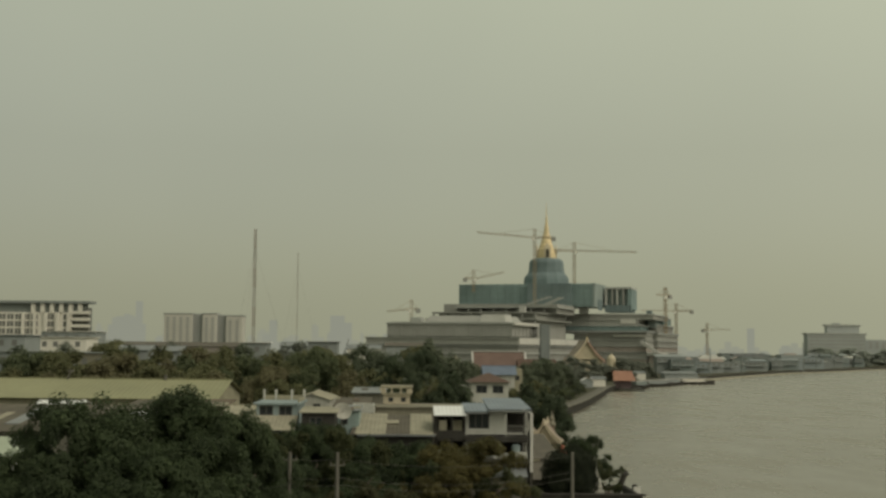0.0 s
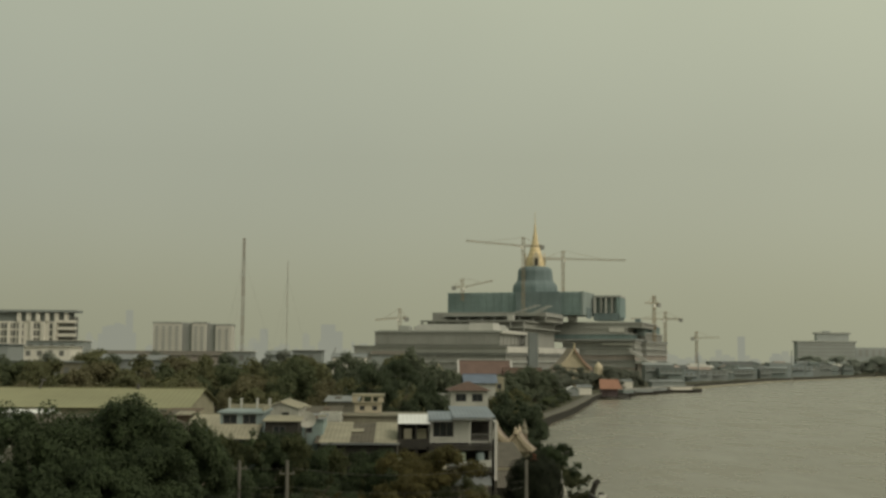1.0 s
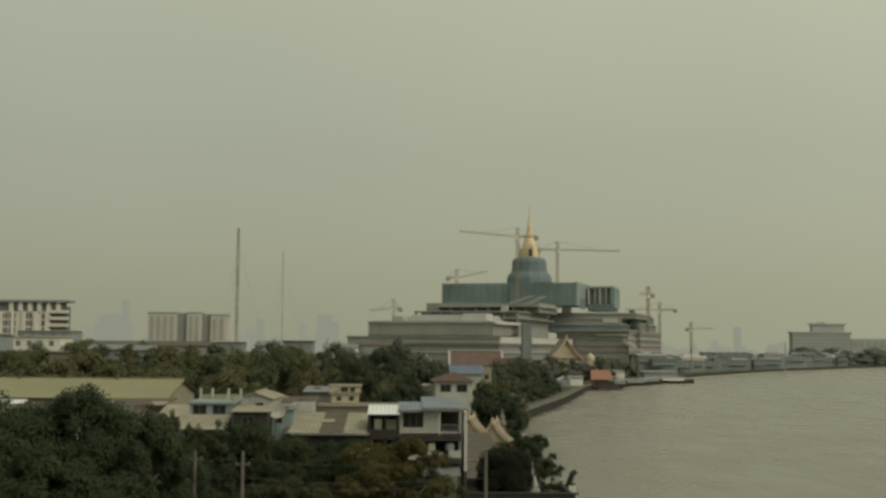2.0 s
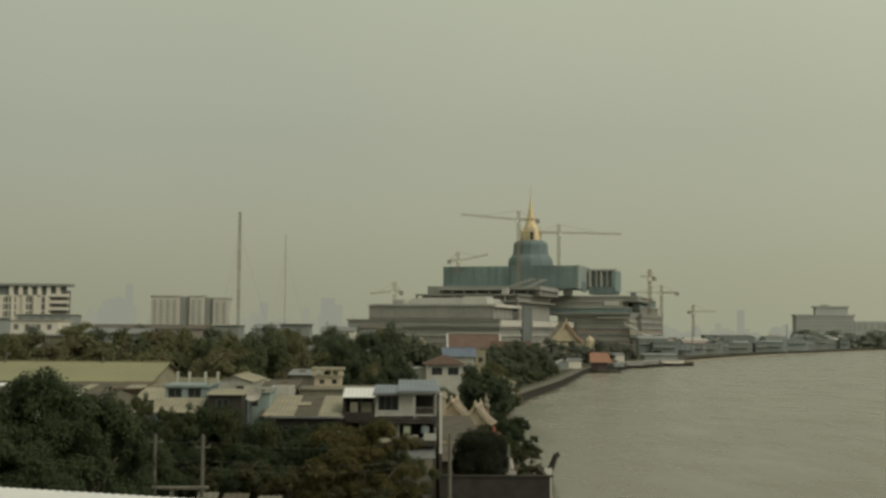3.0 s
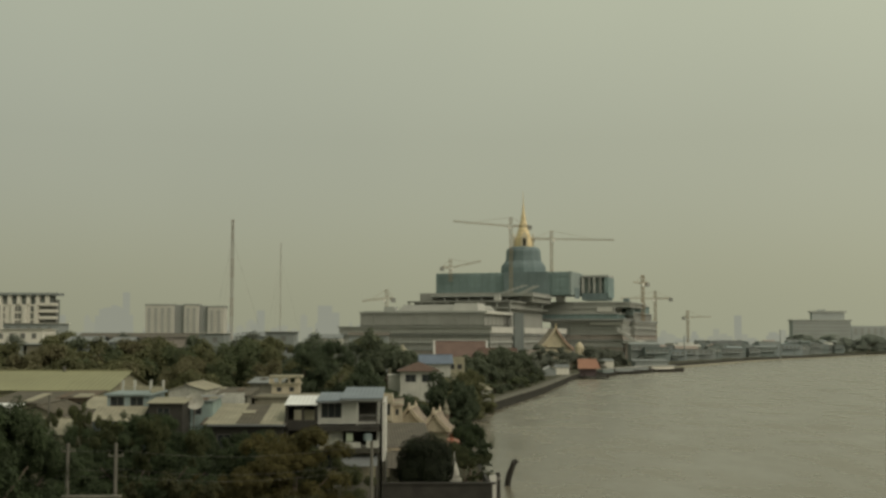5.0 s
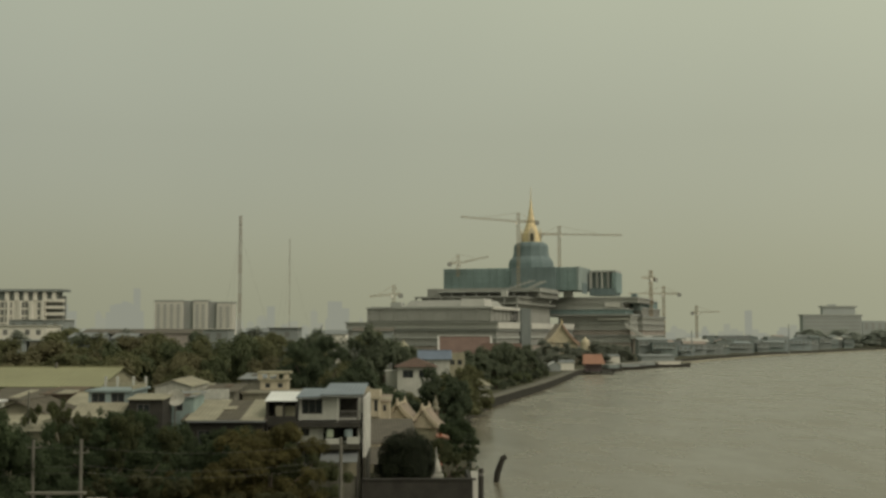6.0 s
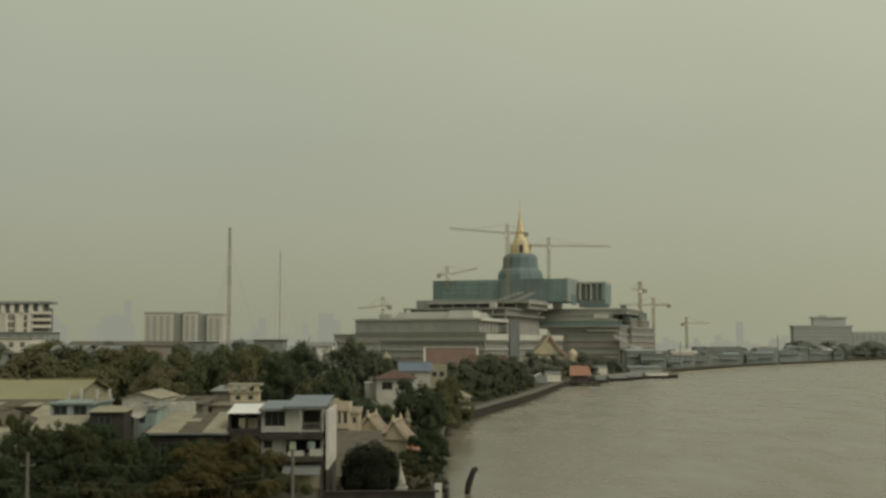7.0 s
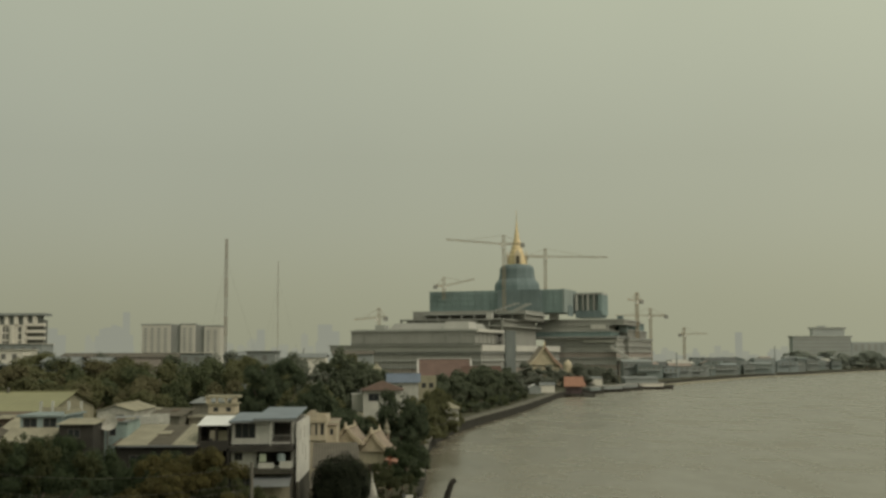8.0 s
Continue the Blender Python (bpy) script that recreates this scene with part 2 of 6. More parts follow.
# ---- mesh building ----
class Geo:
    """Collects faces for one mesh."""

    def __init__(self):
        self.v, self.f = [], []

    def add(self, vs, fs):
        o = len(self.v)
        self.v += [tuple(p) for p in vs]
        self.f += [tuple(i + o for i in f) for f in fs]
        return self

    def box(self, x0, x1, y0, y1, z0, z1):
        vs = [(x, y, z) for z in (z0, z1) for x, y in ((x0, y0), (x1, y0), (x1, y1), (x0, y1))]
        return self.add(vs, [(3, 2, 1, 0), (4, 5, 6, 7), (0, 1, 5, 4), (1, 2, 6, 5), (2, 3, 7, 6), (3, 0, 4, 7)])

    def hexa(self, low, high):
        """A solid from a lower and an upper quadrilateral."""
        return self.add(list(low) + list(high), [(3, 2, 1, 0), (4, 5, 6, 7), (0, 1, 5, 4), (1, 2, 6, 5), (2, 3, 7, 6), (3, 0, 4, 7)])

    def rod(self, p0, p1, r0, r1=None, n=6):
        r1 = r0 if r1 is None else r1
        a, b = Vector(p0), Vector(p1)
        d = (b - a).normalized()
        u = d.orthogonal().normalized()
        w = d.cross(u)
        vs = []
        for c, r in ((a, r0), (b, r1)):
            vs += [c + (u * math.cos(2 * math.pi * k / n) + w * math.sin(2 * math.pi * k / n)) * r for k in range(n)]
        fs = [(k, (k + 1) % n, n + (k + 1) % n, n + k) for k in range(n)]
        return self.add(vs, fs + [tuple(range(n - 1, -1, -1)), tuple(range(n, 2 * n))])

    def lathe(self, x, y, prof, n=16, turn=0.0):
        vs, fs = [], []
        for r, z in prof:
            vs += [(x + r * math.cos(turn + 2 * math.pi * k / n), y + r * math.sin(turn + 2 * math.pi * k / n), z) for k in range(n)]
        for i in range(len(prof) - 1):
            fs += [(i * n + k, i * n + (k + 1) % n, (i + 1) * n + (k + 1) % n, (i + 1) * n + k) for k in range(n)]
        fs += [tuple(range(n - 1, -1, -1)), tuple(range((len(prof) - 1) * n, len(prof) * n))]
        return self.add(vs, fs)

    def slab(self, a, b, c, d, t):
        """A sheet of thickness t below the quadrilateral a b c d."""
        lo = [(p[0], p[1], p[2] - t) for p in (a, b, c, d)]
        return self.hexa(lo, (a, b, c, d))

    def ribbed(self, a, b, c, d, pitch=0.35, rise=0.03, t=0.04):
        """A ribbed sheet; a-b is the eave, d-c the ridge, the ribs run from eave to ridge."""
        a, b, c, d = (Vector(p) for p in (a, b, c, d))
        n = max(3, int((b - a).length / pitch))
        top, bot = [], []
        for e0, e1 in ((a, b), (d, c)):
            for k in range(2 * n + 1):
                p = e0.lerp(e1, k / (2 * n))
                top.append((p.x, p.y, p.z + (rise if k % 2 else 0.0)))
                bot.append((p.x, p.y, p.z - t))
        m = 2 * n + 1
        fs = [(k, k + 1, m + k + 1, m + k) for k in range(m - 1)]
        fs += [(2 * m + m + k, 2 * m + m + k + 1, 2 * m + k + 1, 2 * m + k) for k in range(m - 1)]
        fs += [(2 * m + k, 2 * m + k + 1, k + 1, k) for k in range(m - 1)]
        fs += [(m + k, m + k + 1, 3 * m + k + 1, 3 * m + k) for k in range(m - 1)]
        fs += [(0, m, 3 * m, 2 * m), (2 * m + m - 1, 4 * m - 1, 2 * m - 1, m - 1)]
        return self.add(top + bot, fs)

    def wall(self, x0, x1, z0, z1, y0, y1, holes=()):
        """An upright wall along x, thick from y0 to y1, with openings (xa, xb, za, zb) cut through."""
        xs = sorted({x0, x1, *[h for q in holes for h in q[:2]]})
        zs = sorted({z0, z1, *[min(h, z1) for q in holes for h in q[2:]]})
        nx, nz = len(xs), len(zs)
        full = {(i, k) for i in range(nx - 1) for k in range(nz - 1)
                if not any(h[0] < (xs[i] + xs[i + 1]) / 2 < h[1] and h[2] < (zs[k] + zs[k + 1]) / 2 < h[3] for h in holes)}
        vs = [(x, y, z) for y in (y0, y1) for z in zs for x in xs]

        def at(i, k, b):
            return b * nx * nz + k * nx + i
        fs = []
        for i, k in full:
            fs.append((at(i, k, 0), at(i + 1, k, 0), at(i + 1, k + 1, 0), at(i, k + 1, 0)))
            fs.append((at(i, k + 1, 1), at(i + 1, k + 1, 1), at(i + 1, k, 1), at(i, k, 1)))
            for di, dk, p, q in ((-1, 0, (i, k + 1), (i, k)), (1, 0, (i + 1, k), (i + 1, k + 1)), (0, -1, (i, k), (i + 1, k)), (0, 1, (i + 1, k + 1), (i, k + 1))):
                if (i + di, k + dk) not in full:
                    fs.append((at(*q, 0), at(*p, 0), at(*p, 1), at(*q, 1)))
        return self.add(vs, fs)

    def mesh(self, name):
        me = bpy.data.meshes.new(name)
        me.from_pydata(self.v, [], self.f)
        me.update()
        return me


def thing(name, label, category, loc=(0, 0, 0), group="", turn=0.0):
    e = new(name)
    e.location = loc
    e.rotation_euler = (0, 0, radians(turn))
    return tagged(e, label, category, group)


def part(name, geo, material, parent, label=""):
    me = geo if isinstance(geo, bpy.types.Mesh) else geo.mesh(name)
    if not me.materials:
        me.materials.append(material)
    ob = new(name, me)
    ob.parent = parent
    return tagged(ob, label) if label else ob


def solid(name, geo, material, label, category="", kind="", group=""):
    me = geo.mesh(name)
    me.materials.append(material)
    return tagged(new(name, me), label, category, group, kind)


# ---- ground and river ----
LAND = 2.0
BANK = [(17, -900), (18, -60), (20, 90), (21.2, 125), (22.2, 158), (23.2, 192), (24.3, 228), (26.8, 256), (32.4, 288), (42.5, 330), (55, 380), (71, 453),
        (86, 520), (106, 575), (140, 645), (174, 724), (216, 806), (296, 948), (372, 1052), (500, 1240), (760, 1560), (1250, 2050), (2200, 2900), (3600, 3600)]


def bank_line(step):
    pts = []
    for i in range(len(BANK) - 1):
        p0, p1, p2, p3 = (Vector(BANK[min(max(i + k, 0), len(BANK) - 1)]) for k in (-1, 0, 1, 2))
        for s in range(step):
            t = s / step
            pts.append(0.5 * (2 * p1 + (p2 - p0) * t + (2 * p0 - 5 * p1 + 4 * p2 - p3) * t * t + (3 * p1 - p0 - 3 * p2 + p3) * t ** 3))
    return pts + [Vector(BANK[-1])]


LINE = bank_line(6)


def build_ground():
    g = Geo()
    cols = [0, 2, 6, 14, 30, 60, 120, 300, 900, 4200]
    vs = []
    for p in LINE:
        vs += [(p.x - c, p.y, LAND + (0.35 * noise.noise((p.x * 0.05 - c * 0.05, p.y * 0.05, 3)) if c > 8 else 0)) for c in cols]
    n = len(cols)
    fs = [(i * n + k, (i + 1) * n + k, (i + 1) * n + k + 1, i * n + k + 1) for i in range(len(LINE) - 1) for k in range(n - 1)]
    g.add(vs, fs)
    return solid("ground", g, mat("scrub_earth", (0.062, 0.062, 0.034), 0.95, 0.45, 0.15, 0.4),
                 "dry brown earth and scrub of the river bank", "ground", "structure")


def strip(out0, out1, z0, z1, y_from, y_to):
    """A band that follows the bank line, from out0 to out1 metres towards the river."""
    g = Geo()
    for a, b in zip(LINE[:-1], LINE[1:]):
        if b.y < y_from or a.y > y_to:
            continue
        d = (b - a).normalized()
        nx, ny = d.y, -d.x
        c = [(a.x + nx * out1, a.y + ny * out1), (b.x + nx * out1, b.y + ny * out1), (b.x + nx * out0, b.y + ny * out0), (a.x + nx * out0, a.y + ny * out0)]
        g.hexa([(*p, z0) for p in c], [(*p, z1) for p in c])
    return g


def build_quay():
    solid("river_wall", strip(-0.05, 0.45, -1.5, LAND + 0.12, -900, 1200), mat("wet_black_concrete", (0.032, 0.031, 0.024), 0.85, 0.4, 0.4, 0.3, streak=0.6), "stained dark concrete flood wall along the river", "river wall", "structure")
    solid("river_wall_coping", strip(-0.15, 0.6, LAND + 0.124, LAND + 0.34, 160, 700), CONCRETE, "weathered grey coping of the flood wall", "coping", "structure")
    solid("mud_bank", strip(-3.0, 9.0, -1.5, 0.5, 720, 1500), mat("pale_mud", (0.3, 0.285, 0.21), 0.9, 0.25, 0.1), "pale muddy foreshore of the far bank", "mud bank", "structure")
    return solid("pavement", strip(-3.4, -0.16, LAND - 0.2, LAND + 0.1, 205, 520), mat("grey_path_concrete", (0.125, 0.122, 0.096), 0.9, 0.3, 0.25, 0.2), "grey concrete riverside path behind the flood wall", "path", "structure")


def water_mat():
    m = bpy.data.materials.new("silty_river_water")
    m.use_nodes = True
    n, l = m.node_tree.nodes, m.node_tree.links
    b = n["Principled BSDF"]
    b.inputs["Roughness"].default_value, b.inputs["IOR"].default_value = 0.22, 1.33
    tc = n.new("ShaderNodeTexCoord")
    mp = n.new("ShaderNodeMapping")
    mp.inputs["Rotation"].default_value = (0, 0, radians(25))
    mp.inputs["Scale"].default_value = (1.0, 0.5, 1.0)
    l.new(tc.outputs["Object"], mp.inputs["Vector"])
    n1 = n.new("ShaderNodeTexNoise")
    n1.inputs["Scale"].default_value, n1.inputs["Detail"].default_value, n1.inputs["Roughness"].default_value = 0.3, 5.0, 0.6
    n2 = n.new("ShaderNodeTexNoise")
    n2.inputs["Scale"].default_value, n2.inputs["Detail"].default_value = 0.03, 3.0
    l.new(mp.outputs["Vector"], n1.inputs["Vector"])
    l.new(mp.outputs["Vector"], n2.inputs["Vector"])
    bp = n.new("ShaderNodeBump")
    bp.inputs["Strength"].default_value, bp.inputs["Distance"].default_value = 0.3, 0.5
    l.new(n1.outputs["Fac"], bp.inputs["Height"])
    l.new(bp.outputs["Normal"], b.inputs["Normal"])
    rp = n.new("ShaderNodeValToRGB")
    rp.color_ramp.elements[0].position, rp.color_ramp.elements[0].color = 0.3, (0.152, 0.140, 0.098, 1)
    rp.color_ramp.elements[1].position, rp.color_ramp.elements[1].color = 0.7, (0.184, 0.170, 0.122, 1)
    mp2 = n.new("ShaderNodeMapping")
    mp2.inputs["Rotation"].default_value = (0, 0, radians(8))
    mp2.inputs["Scale"].default_value = (0.55, 0.22, 1.0)
    n3 = n.new("ShaderNodeTexNoise")
    n3.inputs["Scale"].default_value, n3.inputs["Detail"].default_value, n3.inputs["Roughness"].default_value = 0.16, 5.0, 0.62
    l.new(tc.outputs["Object"], mp2.inputs["Vector"])
    l.new(mp2.outputs["Vector"], n3.inputs["Vector"])
    mr = n.new("ShaderNodeMapRange")
    mr.inputs["From Min"].default_value, mr.inputs["From Max"].default_value = 0.36, 0.64
    mr.inputs["To Min"].default_value, mr.inputs["To Max"].default_value = 0.18, 0.32
    l.new(n3.outputs["Fac"], mr.inputs["Value"])
    l.new(mr.outputs[0], b.inputs["Roughness"])
    av = n.new("ShaderNodeMath")
    av.operation = "MULTIPLY_ADD"
    av.inputs[1].default_value = 0.9
    l.new(n3.outputs["Fac"], av.inputs[0])
    hf = n.new("ShaderNodeMath")
    hf.operation = "MULTIPLY_ADD"
    hf.inputs[1].default_value, hf.inputs[2].default_value = 0.6, -0.25
    l.new(n2.outputs["Fac"], hf.inputs[0])
    l.new(hf.outputs[0], av.inputs[2])
    l.new(av.outputs[0], rp.inputs["Fac"])
    l.new(rp.outputs["Color"], b.inputs["Base Color"])
    return m


build_ground()
build_quay()
solid("water", Geo().add([(10, -900, 0), (4600, -900, 0), (4600, 4600, 0), (10, 4600, 0)], [(0, 1, 2, 3)]), water_mat(),
      "wide brown silty river with small ripples", "river", "structure")


# ---- trees ----
def crown_mesh(name, seed, lobes, count, size, flat=0.35, full=0.30):
    """Many small folded leaf sprays on boughs that bulge out of a cluster of lobes, in a unit about 1 high."""
    rng = np.random.default_rng(seed)
    boughs = [(*l, np.array((0.0, 0.0, 1.0))) for l in lobes] if len(lobes) < 5 else []
    for cx, cy, cz, rx, ry, rz in (lobes if len(lobes) > 4 else ()):
        for k in range(9):
            q = rng.normal(size=3)
            q[2] = abs(q[2]) * 0.9 - 0.25
            q /= np.linalg.norm(q)
            f = rng.uniform(full, full + 0.2)
            boughs.append((cx + q[0] * rx * 0.72, cy + q[1] * ry * 0.72, cz + q[2] * rz * 0.72, rx * f, ry * f, rz * f * 0.8, q))
    vs, fs = [], []
    weights = np.array([l[3] * l[4] + l[3] * l[5] for l in boughs])
    pick = rng.choice(len(boughs), count, p=weights / weights.sum())
    d = rng.normal(size=(count, 3))
    d /= np.linalg.norm(d, axis=1)[:, None]
    rad = 1 - 0.6 * rng.random(count) ** 2.6
    for i in range(count):
        cx, cy, cz, rx, ry, rz, q = boughs[pick[i]]
        lump = 1 + 0.3 * noise.noise((d[i][0] * 2.3 + pick[i] * 7, d[i][1] * 2.3, d[i][2] * 2.3 + seed))
        p = np.array((cx + d[i][0] * rx * rad[i] * lump, cy + d[i][1] * ry * rad[i] * lump, cz + d[i][2] * rz * rad[i] * lump))
        nrm = (d[i] * 0.75 + q * 0.25) * (1 - flat) + np.array((0, 0, flat)) + rng.normal(size=3) * 0.2
        nrm /= np.linalg.norm(nrm)
        u = np.cross(nrm, rng.normal(size=3))
        u /= np.linalg.norm(u)
        w = np.cross(nrm, u)
        s = size * (0.6 + 0.8 * rng.random())
        o = len(vs)
        vs += [p - u * s, p + w * s * 0.55 - nrm * s * 0.18, p + u * s, p - w * s * 0.55 - nrm * s * 0.18]
        fs += [(o, o + 1, o + 2), (o, o + 2, o + 3)]
    arr = np.array(vs)
    arr[:, 2] *= 1.0 / np.quantile(arr[:, 2], 0.998)
    for ax in (0, 1):
        lo, hi = np.quantile(arr[:, ax], (0.005, 0.995))
        arr[:, ax] = (arr[:, ax] - (lo + hi) / 2) / (hi - lo)
    me = bpy.data.meshes.new(name)
    me.from_pydata(arr.tolist(), [], fs)
    me.update()
    return me


def trunk_mesh(name, seed, lobes, height):
    rng = random.Random(seed)
    g = Geo()
    fork = height * 0.38
    g.rod((0, 0, -0.02), (0.01, 0, fork * 0.5), 0.035, 0.027, 8)
    g.rod((0.01, 0, fork * 0.5), (0, 0.01, fork), 0.027, 0.022, 8)
    for cx, cy, cz, rx, ry, rz in lobes[:9]:
        mid_p = (cx * 0.45 + rng.uniform(-0.02, 0.02), cy * 0.45, fork + (cz - fork) * 0.45)
        g.rod((0, 0.01, fork * 0.96), mid_p, 0.016, 0.011, 6)
        g.rod(mid_p, (cx, cy, cz), 0.011, 0.004, 5)
    return g.mesh(name)


def lobes_of(seed, n, spread, low, high, r0, r1):
    rng = random.Random(seed)
    out = []
    for k in range(n):
        a, q = rng.uniform(0, 6.28), math.sqrt(rng.random()) * spread
        z = rng.uniform(low, high) - 0.35 * (q / spread) ** 2 * (high - low)
        r = rng.uniform(r0, r1)
        out.append((q * math.cos(a), q * math.sin(a), z, r, r, r * rng.uniform(0.7, 0.95)))
    return out


SHAPES = {
    "broad": (lobes_of(11, 30, 0.42, 0.35, 0.86, 0.09, 0.15), 40000, 0.0092),
    "broad_b": (lobes_of(23, 26, 0.44, 0.30, 0.88, 0.08, 0.15), 36000, 0.0092),
    "loose": (lobes_of(37, 30, 0.46, 0.25, 0.90, 0.06, 0.12), 22000, 0.0105),
    "dome": ([(0, 0, 0.5, 0.47, 0.47, 0.46), (0.15, 0.1, 0.55, 0.3, 0.3, 0.4), (-0.15, -0.1, 0.52, 0.3, 0.3, 0.4)], 42000, 0.016),
    "mass_a": (lobes_of(51, 22, 0.46, 0.22, 0.84, 0.12, 0.19), 11000, 0.027),
    "mass_b": (lobes_of(67, 20, 0.48, 0.20, 0.82, 0.12, 0.20), 11000, 0.027),
    "mass_c": (lobes_of(71, 18, 0.42, 0.22, 0.86, 0.11, 0.18), 10000, 0.028),
}
CROWN = {}
for key, (lob, cnt, siz) in SHAPES.items():
    CROWN[key] = (crown_mesh("crown_" + key, len(key) * 7 + cnt, lob, cnt, siz, 0.62 if "mass" in key else 0.4, 0.5 if "mass" in key else 0.32), trunk_mesh("trunk_" + key, cnt, lob, 0.8))
    CROWN[key][1].materials.append(BARK)
LEAFED = {}


def tree(shape, leaf, x, y, top, width, label, turn=0.0, base=LAND, name="tree", group="trees along the bank"):
    e = thing(name, label, "bush" if name == "bush" else "tree", (x, y, base - 0.1), group, turn)
    h = top - base
    e.scale = (width, width, h)
    key = (shape, leaf.name)
    if key not in LEAFED:
        me = CROWN[shape][0].copy()
        me.materials.append(leaf)
        LEAFED[key] = me
    part("crown", LEAFED[key], leaf, e)
    part("trunk", CROWN[shape][1], BARK, e)
    return e


# nearest trees
tree("broad", LEAF_DARK, -14.4, 69, 15.5, 11.5, "large dense dark green tree", 20)
tree("broad_b", LEAF_DARK, -18.6, 72, 14.9, 8.5, "dense dark green tree beside roofs", 80)
tree("broad_b", LEAF_DARK, -9.9, 72, 14.3, 7.5, "dense dark green tree by utility poles", 140)
tree("broad_b", LEAF_DARK, -16.6, 66, 13.8, 9.5, "dense dark green tree beside a large tree", 310)
tree("broad", LEAF_DARK, -11.4, 66, 13.2, 9.0, "dense dark green tree near utility poles", 65)
tree("broad_b", LEAF_DARK, -18.4, 69, 13.9, 8.0, "dense dark green tree beside a large tree", 130)
tree("broad", LEAF_DARK, -11.8, 70, 14.7, 8.0, "dense dark green tree beside a large tree", 285)
tree("broad_b", LEAF_DARK, -20.6, 66, 12.4, 7.0, "dark green tree by a mint roof", 15)
tree("loose", LEAF_DARK, -24.0, 66, 12.0, 8, "dark green tree by a mint roof", 200)
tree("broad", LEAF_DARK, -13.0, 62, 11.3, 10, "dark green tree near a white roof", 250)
tree("loose", LEAF_OLIVE, -5.2, 88, 12.3, 7.5, "loose olive green tree behind utility poles", 30)
tree("broad_b", LEAF_DARK, -1.6, 96, 10.9, 9, "dark green tree in front of the roofs", 75)
tree("loose", LEAF_DARK, -8.6, 96, 12.0, 7, "loose dark tree in front of the houses", 110)
tree("broad_b", LEAF_DARK, -13.6, 97, 10.9, 8, "dark green tree below the tin roofs", 300)
tree("loose", LEAF_DARK, -19.5, 99, 10.9, 8, "loose dark tree below the tin roofs", 40)
tree("broad", LEAF_YELLOW, 4.7, 92, 11.2, 8.2, "yellowing broad tree in front of the white house", 10)
tree("broad_b", LEAF_YELLOW, 1.0, 88, 9.6, 7, "yellowing loose tree below the roofs", 190)
tree("broad_b", LEAF_OLIVE, 7.2, 97, 8.8, 6.5, "olive green tree by the white house", 130)
tree("loose", LEAF_DRY, -3.0, 82, 8.9, 7, "sparse brownish tree behind utility poles", 60)
tree("broad_b", LEAF_DARK, -7.6, 84, 10.3, 9, "dark green tree behind utility poles", 345)
tree("broad", LEAF_DARK, -14.0, 86, 10.9, 10, "dark green tree near the tin roofs", 265)
tree("broad_b", LEAF_DARK, -2.6, 90, 9.8, 8, "dark green tree between houses and poles", 15)
tree("broad_b", LEAF_DARK, -4.4, 101, 10.7, 7.5, "dark green tree against the row house", 155)
tree("broad", LEAF_DARK, 0.2, 103, 10.2, 6.5, "dark green tree against the row house", 325)
tree("broad", LEAF_DARK, -7.4, 101, 11.6, 6.5, "dark green tree beside the timber house", 85)
tree("loose", LEAF_OLIVE, -11.4, 100, 11.0, 6, "olive tree in front of a cream awning", 165)
tree("broad_b", LEAF_DARK, -25.5, 98, 10.6, 8, "dark green tree below the tin roofs", 222)
tree("broad", LEAF_OLIVE, 2.6, 100, 9.4, 8, "olive green tree against the row house", 215)
tree("loose", LEAF_DRY, 6.0, 84, 7.2, 7, "sparse brownish tree by a pole", 275)
tree("dome", LEAF_DEEP, 14.75, 112, 9.2, 5.0, "clipped round dark green tree on a terrace", 0, base=3.4)
tree("loose", LEAF_OLIVE, -14.2, 103, 12.4, 5.5, "loose olive tree in front of pale roofs", 18)
tree("broad_b", LEAF_DARK, -10.2, 104, 11.2, 6, "dark green tree in front of a cream awning", 240)
# by the water
tree("broad_b", LEAF_OLIVE, 19.0, 122, 7.4, 5.2, "olive green bush on the flood wall", 0, base=2.0, name="bush")
tree("loose", LEAF_OLIVE, 16.8, 121, 6.6, 3.6, "olive green bush beside a white shrine", 90, base=2.6, name="bush")
tree("broad", LEAF_DARK, 20.2, 137, 8.3, 4.6, "dark green bush hanging over the flood wall", 45, base=2.0, name="bush")
tree("loose", LEAF_DARK, 20.8, 128, 5.4, 3.0, "dark green bush over the water's edge", 145, name="bush")


# ---- houses ----
def window(parent, x, z, w, h, y, panes=2, name="window", far=False):
    """A framed window in an opening of the front wall at y, with panes set back."""
    f = 0.07
    step = (w - f) / panes
    g = Geo().wall(x, x + w, z, z + h, y + 0.04, y + 0.14, [(x + f + k * step, x + (k + 1) * step, z + f, z + h - f) for k in range(panes)])
    # far windows use a paler pane colour that carries haze
    fr = part(name, g, FAR_GL if far else FRAME, parent)
    part("pane", Geo().box(x + f, x + w - f, y + 0.08, y + 0.10, z + f, z + h - f), FAR_GL if far else GLASS, fr, "dark glass pane")
    return fr


